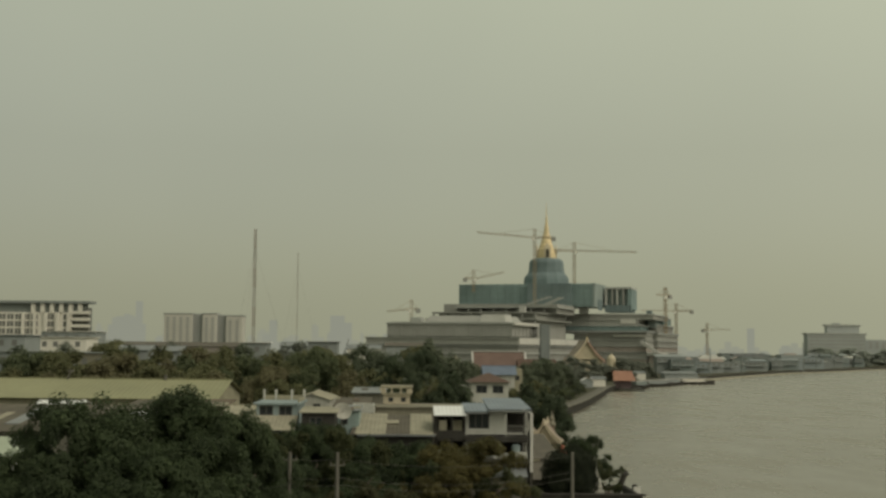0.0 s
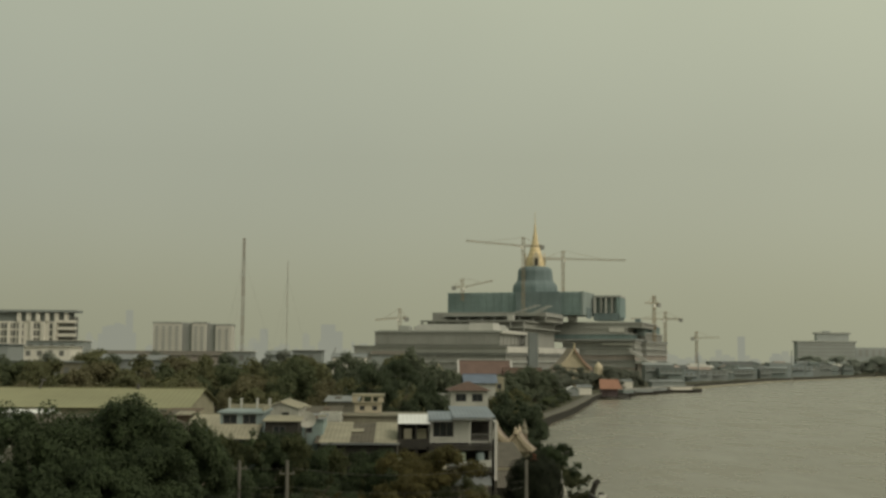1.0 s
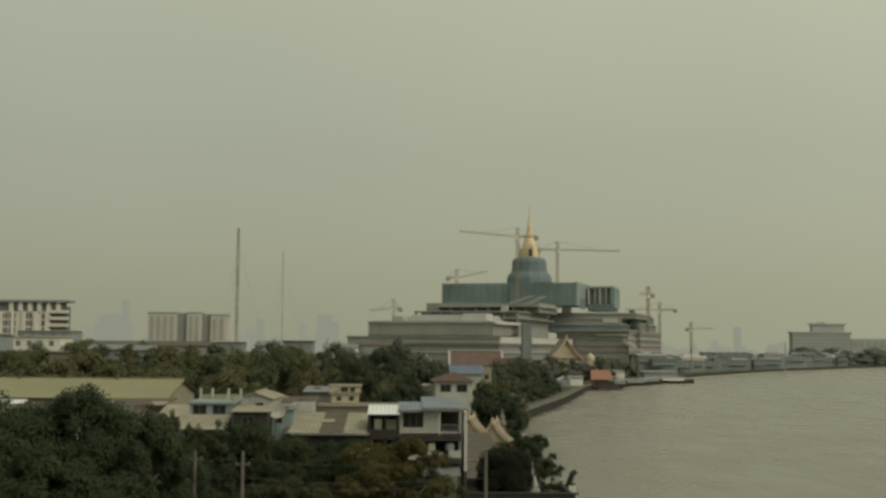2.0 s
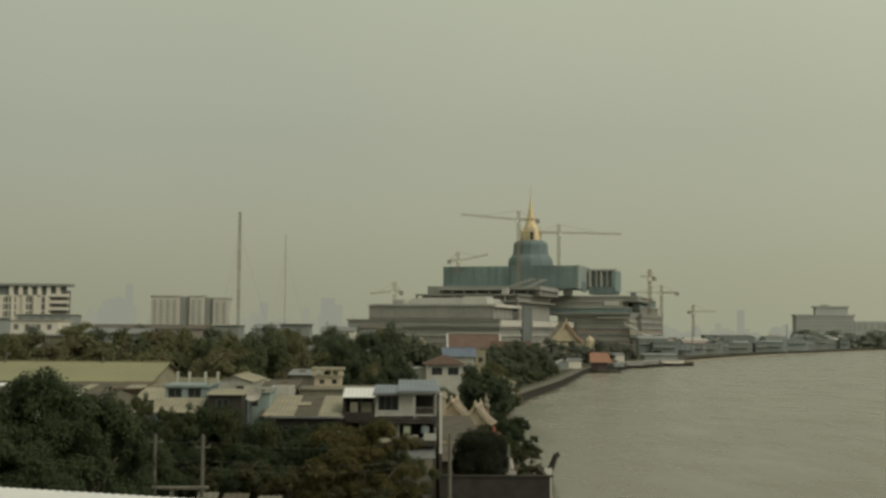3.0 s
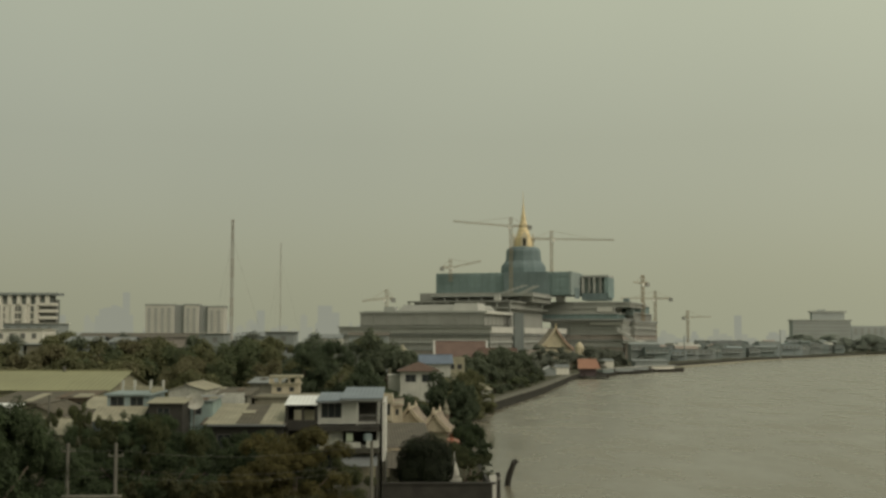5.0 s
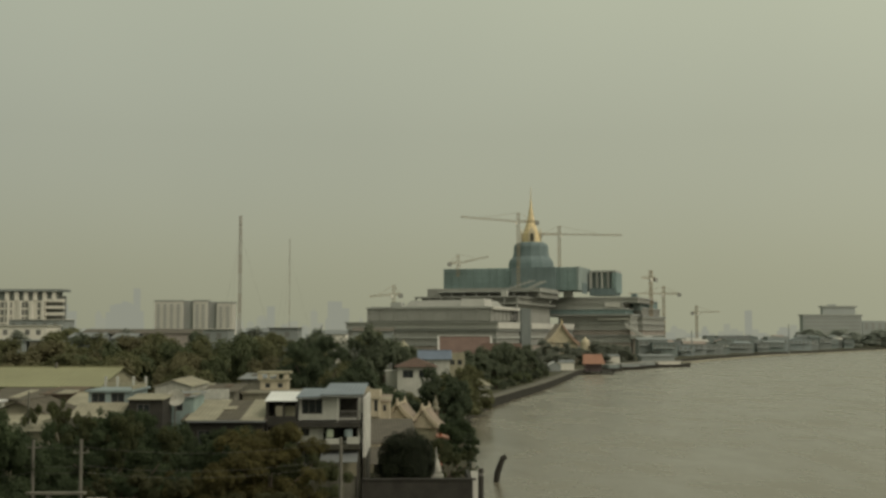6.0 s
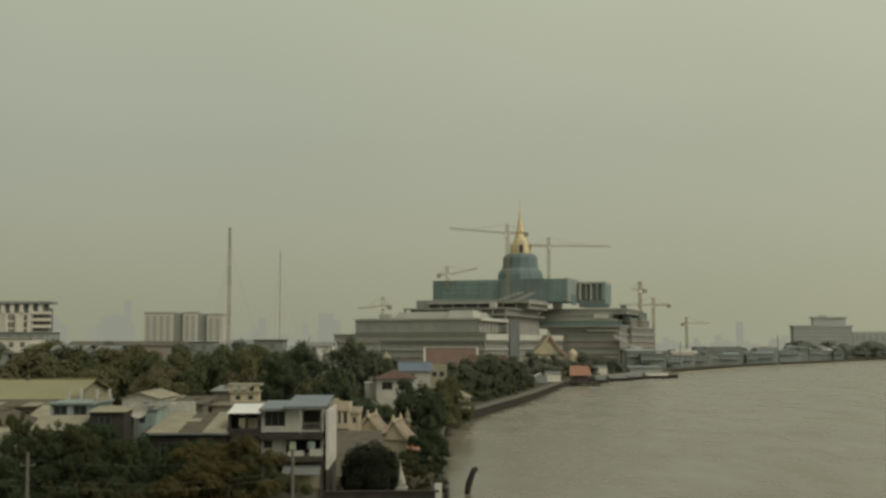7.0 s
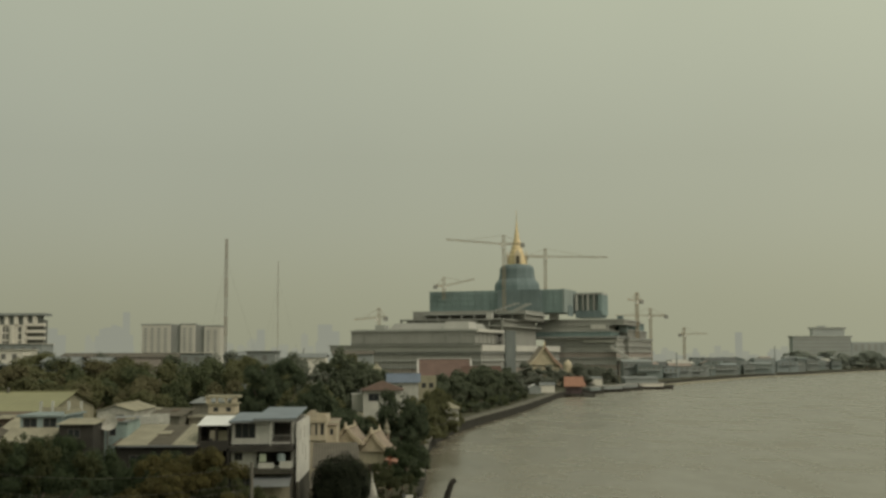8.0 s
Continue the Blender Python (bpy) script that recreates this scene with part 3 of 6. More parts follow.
def house(label, x0, x1, y0, y1, z1, wall, roof, roof_mat, rise=1.2, over=0.5, holes=(), z0=LAND - 0.2, turn=0.0, name="house", group="riverside houses", side=()):
    """A house with thick walls, framed windows (x, z, w, h) in its front, and a roof: flat, gable_x (ridge along x), gable_y, mono, hip."""
    cx, cy = (x0 + x1) / 2, (y0 + y1) / 2
    e = thing(name, label, "house", (cx, cy, 0), group, turn)
    hx, hy = (x1 - x0) / 2, (y1 - y0) / 2
    cut = [(h[0] - cx, h[0] - cx + h[2], h[1], h[1] + h[3]) for h in holes]
    part("front_wall", Geo().wall(-hx, hx, z0, z1, -hy, -hy + 0.25, cut), wall, e)
    part("back_wall", Geo().box(-hx, hx, hy - 0.25, hy, z0, z1), wall, e)
    part("side_wall", Geo().box(-hx, -hx + 0.25, -hy + 0.25, hy - 0.25, z0, z1), wall, e)
    part("side_wall", Geo().box(hx - 0.25, hx, -hy + 0.25, hy - 0.25, z0, z1), wall, e)
    part("top_ceiling", Geo().box(-hx + 0.25, hx - 0.25, -hy + 0.25, hy - 0.25, z1 - 0.25, z1 - 0.02), wall, e)
    tri = [(0, 1, 2), (5, 4, 3), (0, 2, 5, 3), (1, 4, 5, 2)]
    if roof == "gable_y":
        part("gable", Geo().add([(-hx, -hy, z1), (hx, -hy, z1), (0, -hy, z1 + rise * 0.97), (-hx, -hy + 0.25, z1), (hx, -hy + 0.25, z1), (0, -hy + 0.25, z1 + rise * 0.97)], tri), wall, e)
    if roof == "gable_x":
        for xa, xb in ((-hx, -hx + 0.25), (hx - 0.25, hx)):
            part("gable", Geo().add([(xa, -hy, z1), (xa, hy, z1), (xa, 0, z1 + rise * 0.97), (xb, -hy, z1), (xb, hy, z1), (xb, 0, z1 + rise * 0.97)], tri), wall, e)
    for h in holes:
        window(e, h[0] - cx, h[1], h[2], h[3], -hy, panes=2 if h[2] > 0.9 else 1, far=y0 > 300)
    r = Geo()
    o = over
    ox, oy = hx + o, hy + o
    if roof == "flat":
        r.box(-ox, ox, -oy, oy, z1, z1 + 0.18)
    elif roof == "parapet":
        r.box(-hx - 0.05, hx + 0.05, -hy - 0.05, hy + 0.05, z1, z1 + 0.14)
        for a in ((-hx, hx, -hy, -hy + 0.15), (-hx, hx, hy - 0.15, hy), (-hx, -hx + 0.15, -hy + 0.15, hy - 0.15), (hx - 0.15, hx, -hy + 0.15, hy - 0.15)):
            r.box(*a, z1 + 0.14, z1 + 0.14 + rise)
    elif roof == "mono":
        r.ribbed((-ox, -oy, z1 + 0.05), (ox, -oy, z1 + 0.05), (ox, oy, z1 + rise), (-ox, oy, z1 + rise))
        rp = random.Random(int(x0 * 31 + y0 * 7))
        for k in range(2 if y0 < 170 and wall != DARKWOOD else 0):
            wx, wy = rp.uniform(0.7, 1.6), rp.uniform(0.25, 0.7)
            px, q = rp.uniform(-ox, ox - wx), rp.uniform(0, 1 - wy)
            zz = [z1 + 0.05 + (rise - 0.05) * f + 0.06 + 0.02 * k for f in (q, q + wy)]
            yy = [-oy + 2 * oy * f for f in (q, q + wy)]
            part("roof_patch", Geo().ribbed((px, yy[0], zz[0]), (px + wx, yy[0], zz[0]), (px + wx, yy[1], zz[1]), (px, yy[1], zz[1])), rp.choice((SHEET_C, SHEET_G, RUST, SHEET_B, SHEET_C)), e, "patched roof sheet")
    elif roof == "gable_x":
        k = rise / hy * o
        r.ribbed((-ox, -oy, z1 - k + 0.06), (ox, -oy, z1 - k + 0.06), (ox, 0, z1 + rise + 0.06), (-ox, 0, z1 + rise + 0.06))
        r.ribbed((ox, oy, z1 - k + 0.06), (-ox, oy, z1 - k + 0.06), (-ox, 0, z1 + rise + 0.06), (ox, 0, z1 + rise + 0.06))
        r.box(-ox, ox, -0.15, 0.15, z1 + rise + 0.03, z1 + rise + 0.14)
    elif roof == "gable_y":
        k = rise / hx * o
        r.ribbed((-ox, oy, z1 - k + 0.06), (-ox, -oy, z1 - k + 0.06), (0, -oy, z1 + rise + 0.06), (0, oy, z1 + rise + 0.06))
        r.ribbed((ox, -oy, z1 - k + 0.06), (ox, oy, z1 - k + 0.06), (0, oy, z1 + rise + 0.06), (0, -oy, z1 + rise + 0.06))
        r.box(-0.15, 0.15, -oy, oy, z1 + rise + 0.03, z1 + rise + 0.14)
    elif roof == "hip":
        q = min(hx, hy)
        a, b, c, d = (-ox, -oy, z1), (ox, -oy, z1), (ox, oy, z1), (-ox, oy, z1)
        rl, rr = (-(ox - oy) if ox > oy else 0, 0, z1 + rise), ((ox - oy) if ox > oy else 0, 0, z1 + rise)
        if rl == rr:
            rl, rr = (-0.3, 0, z1 + rise), (0.3, 0, z1 + rise)
        r.add([a, b, c, d, rl, rr], [(0, 1, 5, 4), (1, 2, 5), (2, 3, 4, 5), (3, 0, 4), (3, 2, 1, 0)])
    part("roof", r, roof_mat, e)
    return e


# the white three-storey house
def white_house():
    e = thing("house", "white three-storey house with dark openings and tin roof", "house", (0, 0, 0), "riverside houses")
    x0, x1, y0, y1 = 5.1, 10.7, 110.0, 121.0
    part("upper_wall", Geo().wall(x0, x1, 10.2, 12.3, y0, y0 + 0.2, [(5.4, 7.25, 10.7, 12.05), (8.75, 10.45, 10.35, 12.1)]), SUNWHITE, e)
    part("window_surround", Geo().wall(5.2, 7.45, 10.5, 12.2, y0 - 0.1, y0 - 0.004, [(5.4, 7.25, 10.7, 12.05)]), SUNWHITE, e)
    # lower storeys get darker coats that carry their shade
    part("middle_wall", Geo().wall(x0, x1, 8.1, 9.6, y0, y0 + 0.2, [(5.35, 6.1, 8.75, 9.45), (7.35, 10.45, 8.3, 9.5)]), WHITE, e)
    part("lower_wall", Geo().wall(x0, x1, LAND - 0.2, 7.75, y0, y0 + 0.2, [(5.6, 7.1, 6.2, 7.5), (7.7, 10.3, 6.2, 7.4)]), CONCRETE, e)
    # dark backing added for the shade inside the balconies
    part("partition", Geo().box(8.7, 10.5, y0 + 1.9, y0 + 2.1, 10.2, 12.25).box(7.35, 10.45, y0 + 1.9, y0 + 2.1, 8.15, 9.6), DARKWOOD, e, "dark backing for the shade inside the balconies")
    part("side_wall", Geo().box(x0, x0 + 0.2, y0 + 0.2, y1, LAND - 0.2, 12.3), WHITE, e)
    part("back_wall", Geo().box(x0, x1, y1, y1 + 0.2, LAND - 0.2, 12.3), WHITE, e)
    # sunlight on the end wall is put into its brighter paint
    end = part("gable_wall", Geo().wall(0, y1 - y0 + 0.6, 6.9, 12.1, 0, 0.25, [(1.2, 2.2, 10.4, 11.6), (3.2, 4.0, 9.0, 10.2), (5.0, 6.0, 10.4, 11.6), (6.8, 7.6, 8.2, 9.6), (8.6, 9.4, 10.2, 11.4)]), SUNWHITE, e, "tall white end wall in a sunlit tone")
    end.matrix_basis = pose(x1 + 0.45, y0 - 0.4, 0, 0, 0, 90)
    low = part("gable_base", Geo().box(0, y1 - y0 + 0.6, 0, 0.25, LAND - 0.2, 6.9), DARKCON, e, "dark lower end wall")
    low.matrix_basis = pose(x1 + 0.45, y0 - 0.4, 0, 0, 0, 90)
    # dark slab colours hold the shadow band between storeys
    for z in (9.75, 7.8):
        part("floor_slab", Geo().box(x0 - 0.3, x1 - 0.02, y0 - 1.1, y1 - 0.05, z - 0.12, z + 0.34), DARKWOOD if z > 9 else DARKCON, e, "floor slab darkened for balcony shadow")
    part("balcony_rail", Geo().box(8.75, x1 - 0.1, y0 - 1.0, y0 - 0.94, 10.98, 11.06).box(8.75, x1 - 0.1, y0 - 1.0, y0 - 0.94, 10.5, 10.56), STEEL, e)
    for k in range(9):
        part("baluster", Geo().box(8.8 + k * 0.22, 8.84 + k * 0.22, y0 - 0.99, y0 - 0.95, 10.1, 10.97), STEEL, e)
    part("balcony_wall", Geo().box(7.6, 9.0, y0 - 1.0, y0 - 0.9, 8.14, 8.62).box(9.5, x1 - 0.1, y0 - 1.0, y0 - 0.9, 8.14, 8.75), WHITE, e)
    part("balcony_post", Geo().box(8.62, 8.74, y0 - 1.0, y0 - 0.88, 10.1, 12.4), WHITE, e)
    part("tin_roof", Geo().ribbed((7.15, y0 - 1.2, 12.5), (10.95, y0 - 1.2, 12.55), (10.95, y1, 13.0), (7.15, y1, 13.0)), SHEET_BL, e, "blue grey ribbed tin roof")
    part("lower_roof", Geo().ribbed((5.0, y0 - 0.9, 12.28), (7.2, y0 - 0.9, 12.32), (7.2, y0 + 6, 12.72), (5.0, y0 + 6, 12.72)), SHEET_BL, e, "blue grey tin awning roof")
    part("roof_fascia", Geo().box(7.15, 10.95, y0 - 1.26, y0 - 1.2, 12.3, 12.46).box(5.0, 7.14, y0 - 0.96, y0 - 0.9, 12.1, 12.24), SHEET_G, e)
    for h in ((5.4, 10.7, 1.85, 1.35), (5.35, 8.75, 0.75, 0.7), (5.6, 6.2, 1.5, 1.3), (7.7, 6.2, 2.6, 1.2)):
        window(e, *h, y0, panes=3 if h[2] > 1.6 else 2)
    part("awning", Geo().slab((5.3, y0 - 1.7, 8.0), (6.6, y0 - 1.7, 8.05), (6.6, y0, 8.35), (5.3, y0, 8.3), 0.05), SHEET_C, e, "cream awning")
    part("canopy", Geo().slab((7.2, y0 - 2.6, 6.7), (10.5, y0 - 2.6, 6.75), (10.5, y0 - 0.2, 7.45), (7.2, y0 - 0.2, 7.4), 0.06), SHEET_G, e, "grey tin canopy")
    part("shutter", Geo().box(7.6, 10.4, y0 - 0.12, y0 - 0.04, 5.2, 6.5), CREAM, e, "cream roller shutter")
    part("water_tank", Geo().lathe(9.6, y0 - 0.6, [(0.38, 8.76), (0.4, 9.3), (0.25, 9.42)], 12), PALEBLUE, e, "pale blue plastic water tank")
    part("laundry", Geo().box(7.7, 8.3, y0 - 0.86, y0 - 0.82, 8.7, 9.4), SHEET_M, e, "pale green cloth on the balcony")
    part("downpipe", Geo().rod((x1 - 0.3, y0 - 0.1, 3), (x1 - 0.3, y0 - 0.1, 12.2), 0.06), FRAME, e)
    return e


def awning_house():
    e = thing("house", "open dark house under a bright white metal roof", "house", (0, 0, 0), "riverside houses")
    part("white_roof", Geo().ribbed((2.25, 108.6, 11.95), (5.15, 108.6, 11.95), (5.15, 113.4, 12.55), (2.25, 113.4, 12.55)), SHEET_W, e, "bright white metal roof")
    # interior shade is put into the dark posts, walls and balcony
    for x in (2.4, 3.8, 4.9):
        part("post", Geo().box(x, x + 0.16, 108.9, 109.06, LAND, 11.9), DARKWOOD, e)
    part("back_wall", Geo().wall(2.35, 5.05, LAND, 12.0, 112.0, 112.2, [(2.8, 3.5, 10.3, 11.3)]), DARKWOOD, e)
    part("side_wall", Geo().box(2.3, 2.4, 109.1, 112, LAND, 11.8), DARKWOOD, e)
    part("balcony", Geo().box(2.3, 5.05, 108.9, 112, 9.7, 9.9).box(2.3, 5.05, 108.88, 108.94, 9.9, 10.6), DARKWOOD, e)
    part("cupboard", Geo().box(3.9, 4.8, 110.2, 110.9, 10.0, 11.4), CREAM, e, "pale cupboard on the balcony")
    return e


white_house()
awning_house()
# patched roofs of the row in front
# wall colour is dark to carry the shade under the eaves
row = house("row house with patched cream and grey roofs", -4.8, 2.2, 108.5, 118, 10.2, DARKWOOD, "mono", SHEET_B, 1.25, 0.3,
            [(-3.6, 8.2, 1.2, 1.2), (-0.5, 8.2, 1.2, 1.2)])
for xa, xb, m, dz in ((-4.7, -2.0, SHEET_C, 0.08), (0.15, 2.2, SHEET_C, 0.07), (-2.2, -0.9, SHEET_C, 0.12)):
    ya = 113.0 if dz > 0.1 else 108.0
    yb = 114.6 if dz > 0.1 else 118.3
    za, zb = (10.25 + (y - 108.2) * 0.12 + dz for y in (ya, yb))
    cx, cy = -1.3, 113.25
    part("roof_sheet", Geo().ribbed((xa - cx, ya - cy, za), (xb - cx, ya - cy, za), (xb - cx, yb - cy, zb), (xa - cx, yb - cy, zb)), m, row, "newer cream roof sheet")
part("gutter", Geo().box(-3.2, 3.7, -5.35, -5.1, 10.12, 10.28), SHEET_G, row)
dish = thing("satellite_dish", "large pale mesh satellite dish on a pole among roofs", "satellite dish", (-6.0, 110.6, 8.9), "", 12)
part("bowl", Geo().lathe(0, 0, [(0.05, 0), (0.3, 0.05), (0.55, 0.17), (0.8, 0.36), (0.82, 0.38), (0.8, 0.4), (0.54, 0.21), (0.3, 0.09), (0.05, 0.04)], 20), LIMEWASH, dish).matrix_basis = pose(0, -0.1, 3.1, 62, 0, 0)
part("pole", Geo().rod((0, 0.1, -1.0), (0, 0.1, 3.1), 0.06, n=8), STEEL, dish)
part("feed_arm", Geo().rod((0, -0.1, 3.1), (0, -0.75, 3.45), 0.025, n=6), STEEL, dish)
for x, y, z, w, d, m, lab in ((-4.25, 106.6, 7.75, 1.5, 1.0, SHEET_W, "small white sheet awning below the row house"), (1.7, 104.0, 9.0, 2.0, 1.3, SHEET_M, "pale green sheet awning by the row house"),
                             (1.5, 103.4, 8.2, 1.9, 1.2, SHEET_M, "pale green sheet awning by the row house"), (-2.75, 77.6, 7.3, 1.6, 1.2, SHEET_B, "brown sheet awning behind utility poles"),
                             (-0.6, 77.2, 7.2, 1.5, 1.2, CONCRETE, "grey sheet awning behind utility poles"), (-4.6, 78.2, 7.3, 1.3, 1.0, CONCRETE, "grey sheet awning behind utility poles")):
    sheet = thing("awning", lab, "awning", (x, y, 0), "small awnings")
    part("sheet", Geo().ribbed((-w / 2, -d / 2, z), (w / 2, -d / 2, z), (w / 2, d / 2, z + 0.25), (-w / 2, d / 2, z + 0.25)), m, sheet)
    for px in (-w / 2 + 0.1, w / 2 - 0.1):
        part("post", Geo().rod((px, -d / 2 + 0.1, LAND - 0.2), (px, -d / 2 + 0.1, z), 0.05, n=6), STEEL, sheet)
        part("post", Geo().rod((px, d / 2 - 0.1, LAND - 0.2), (px, d / 2 - 0.1, z + 0.2), 0.05, n=6), STEEL, sheet)
# beige tank house and its long flat roof
house("low beige house with a flat roof", -4.4, 6.5, 142, 150, 10.9, BEIGE, "flat", BEIGE, 0.2, 0.2)
tank = house("beige rooftop room with an open roof canopy", -3.1, 0.1, 147.5, 151, 12.2, SUNCREAM, "flat", CREAM, 0.2, 0.2, [(-2.5, 11.35, 0.6, 0.55), (-1.0, 11.35, 0.6, 0.55)], z0=11.1)
for x in (-1.7, -0.6, 0.5, 1.6):
    part("canopy_post", Geo().box(x - 0.12, x + 0.12, -1.7, -1.46, 12.38, 13.0), SUNCREAM, tank)
part("canopy_slab", Geo().box(-1.95, 1.95, -1.9, 1.8, 13.0, 13.28), CREAM, tank)
for xa, xb in ((-1.9, -1.3), (1.2, 1.9)):
    part("parapet", Geo().box(xa, xb, -1.8, -1.71, 12.38, 12.9), SUNCREAM, tank)
# pale blue house
blue = house("pale blue and cream house with a roof terrace", -13.6, -9.9, 110, 117, 12.7, PALEBLUE, "flat", PALEBLUE, 0.2, 0.25,
             [(-13.35, 11.75, 1.25, 0.85), (-11.6, 11.75, 1.2, 0.85)])
for x in (-2.0, -0.9, 0.6, 1.75):
    part("parapet_post", Geo().box(x, x + 0.22, 2.6, 2.85, 12.88, 13.85), WHITE, blue)
part("parapet", Geo().box(-1.95, 1.9, 2.68, 2.8, 12.88, 13.3), CREAM, blue)
part("parapet", Geo().box(1.75, 1.9, -2.5, 2.6, 12.88, 13.2), CREAM, blue)
part("awning", Geo().ribbed((-2.6, -3.9 - 3.4, 10.7), (1.9, -3.9 - 3.4, 10.7), (1.9, -3.5, 11.75), (-2.6, -3.5, 11.75)), SHEET_C, blue, "cream sheet awning")
house("dark timber house with a patched tin roof", -9.3, -6.4, 107, 111, 12.15, DARKWOOD, "mono", SHEET_C, 0.35, 0.25, [(-8.6, 11.0, 1.1, 0.8)])
house("white gabled house with a small window", -12.4, -8.5, 132, 143, 12.2, LIMEWASH, "gable_y", SHEET_C, 0.6, 0.2, [(-10.3, 11.1, 0.8, 0.7)])
house("pale teal painted house with a thin grey roof", -6.5, -4.5, 111.5, 117, 12.1, mat("pale_teal_paint", (0.25, 0.325, 0.30), 0.7, 0.25, 0.5, streak=0.5), "mono", SHEET_G, 0.3, 0.2, [(-6.1, 10.9, 0.6, 0.8)])
house("white house with clutter on its flat roof", -5.6, -3.5, 120, 126, 11.5, WHITE, "parapet", WHITE, 0.55, 0.1, [(-5.2, 10.6, 0.7, 0.7)])
house("low grey house with a rusty roof", -9.6, -4.8, 138, 146, 11.3, CONCRETE, "mono", SHEET_B, 0.6, 0.4, [(-8.6, 10.2, 1.2, 0.7)])
house("low grey shed behind the houses", -7.2, -3.4, 160, 168, 11.9, CONCRETE, "mono", SHEET_G, 0.5, 0.4)
# warehouse with a long pale roof
shed = thing("warehouse", "long warehouse with a pale green yellow roof", "warehouse", (0, 0, 0), "riverside houses")
part("wall", Geo().box(-95, -24.6, 155.5, 155.8, LAND, 11.0).box(-95, -24.6, 178.2, 178.5, LAND, 11.0).box(-24.9, -24.6, 155.8, 178.2, LAND, 11.0)
     .add([(-24.6, 155.5, 11.0), (-24.6, 178.5, 11.0), (-24.6, 167, 13.1), (-24.9, 155.5, 11.0), (-24.9, 178.5, 11.0), (-24.9, 167, 13.1)],
          [(0, 1, 2), (5, 4, 3), (0, 2, 5, 3), (1, 4, 5, 2)]), CREAM, shed)
for k in range(12):
    xa = -96 + k * 6.0
    g = Geo().ribbed((xa, 154.8, 11.15 - 0.012 * (k - 11)), (xa + 5.98, 154.8, 11.15 - 0.012 * (k - 11)), (xa + 5.98, 167, 13.25 - 0.012 * (k - 11)), (xa, 167, 13.25 - 0.012 * (k - 11)), 0.6, 0.05)
    g.ribbed((xa + 5.98, 179, 11.1), (xa, 179, 11.1), (xa, 167, 13.25 - 0.012 * (k - 11)), (xa + 5.98, 167, 13.25 - 0.012 * (k - 11)), 0.6, 0.05)
    part("roof_panel", g, SHEET_Y, shed)
part("ridge_cap", Geo().box(-96, -24, 166.8, 167.2, 13.3, 13.42), SHEET_Y, shed)
part("roof_vent", Geo().rod((-46, 166, 13.2), (-45.6, 166, 14.4), 0.12).box(-45.9, -45.3, 165.8, 166.2, 14.2, 14.5), FRAME, shed)
part("roof_vent", Geo().rod((-33, 166.4, 13.2), (-33, 166.4, 13.9), 0.2), FRAME, shed)
# tin roofs on the near side of the warehouse
house("wide low workshop with a brown fibre roof", -48, -29, 108, 124, 10.3, CONCRETE, "mono", SHEET_B, 1.6, 0.4, [(-34.5, 8.6, 1.6, 1.2)])
house("workshop with a curved white roof", -37.9, -33.6, 124.6, 131, 11.5, CREAM, "gable_x", SHEET_W, 0.55, 0.3)
house("small house with a mint green roof", -35, -27.8, 86, 95, 10.2, WHITE, "mono", SHEET_M, 0.6, 0.4)
house("small house with a grey brown roof", -21.8, -16.6, 108, 117, 10.9, BEIGE, "gable_y", SHEET_B, 1.0, 0.4, [(-20.9, 9.2, 1.0, 1.0)])
house("cream house with a hipped cream roof", -18.9, -15.4, 103, 109, 9.9, CREAM, "gable_x", SHEET_C, 1.0, 0.4, [(-18.3, 8.8, 1.0, 1.0)])
house("white box room among the roofs", -24.6, -22.0, 109, 113, 11.7, WHITE, "flat", SHEET_W, 0.2, 0.2, [(-24.2, 10.5, 0.9, 0.7)])
house("brick red house among the roofs", -20.8, -18.2, 121, 127, 11.9, mat("red_brown_render", (0.16, 0.125, 0.09), 0.85, 0.3, 0.6, streak=0.5), "mono", RUST, 0.5, 0.4, [(-19.6, 10.7, 0.8, 0.8)])
house("long cream house with a fibre roof", -30, -21.5, 128, 138, 11.0, CREAM, "mono", SHEET_B, 0.8, 0.4)
house("grey house with a pale roof", -17.6, -13.6, 118, 126, 11.1, PALEBLUE, "gable_x", SHEET_C, 0.9, 0.4, [(-16.8, 9.8, 1.0, 0.8)])
stucco = house("ornate cream stucco house with tall windows", 9.0, 11.5, 140, 147, 10.7, SUNCREAM, "parapet", SUNCREAM, 0.35, 0.15, [(9.55, 9.0, 0.4, 1.3), (10.25, 9.0, 0.4, 1.3), (10.85, 9.0, 0.4, 1.3)])
part("gable_crest", Geo().box(-0.9, 0.4, -3.55, -3.4, 11.2, 11.6).box(-0.6, 0.1, -3.55, -3.4, 11.6, 11.85), SUNCREAM, stucco)
for z in (10.45, 8.45):
    part("cornice", Geo().box(-1.4, 1.4, -3.75, -3.56, z, z + 0.16), SUNCREAM, stucco)
for k in range(4):
    part("pilaster", Geo().box(-1.24 + k * 0.75, -1.1 + k * 0.75, -3.66, -3.51, 8.61, 10.44), SUNCREAM, stucco)
house("narrow cream annexe with a tiled lean-to", 11.5, 12.6, 142, 148, 10.0, SUNCREAM, "mono", TILE_TAN, 0.5, 0.2, [(11.8, 8.9, 0.4, 0.7)], z0=LAND)

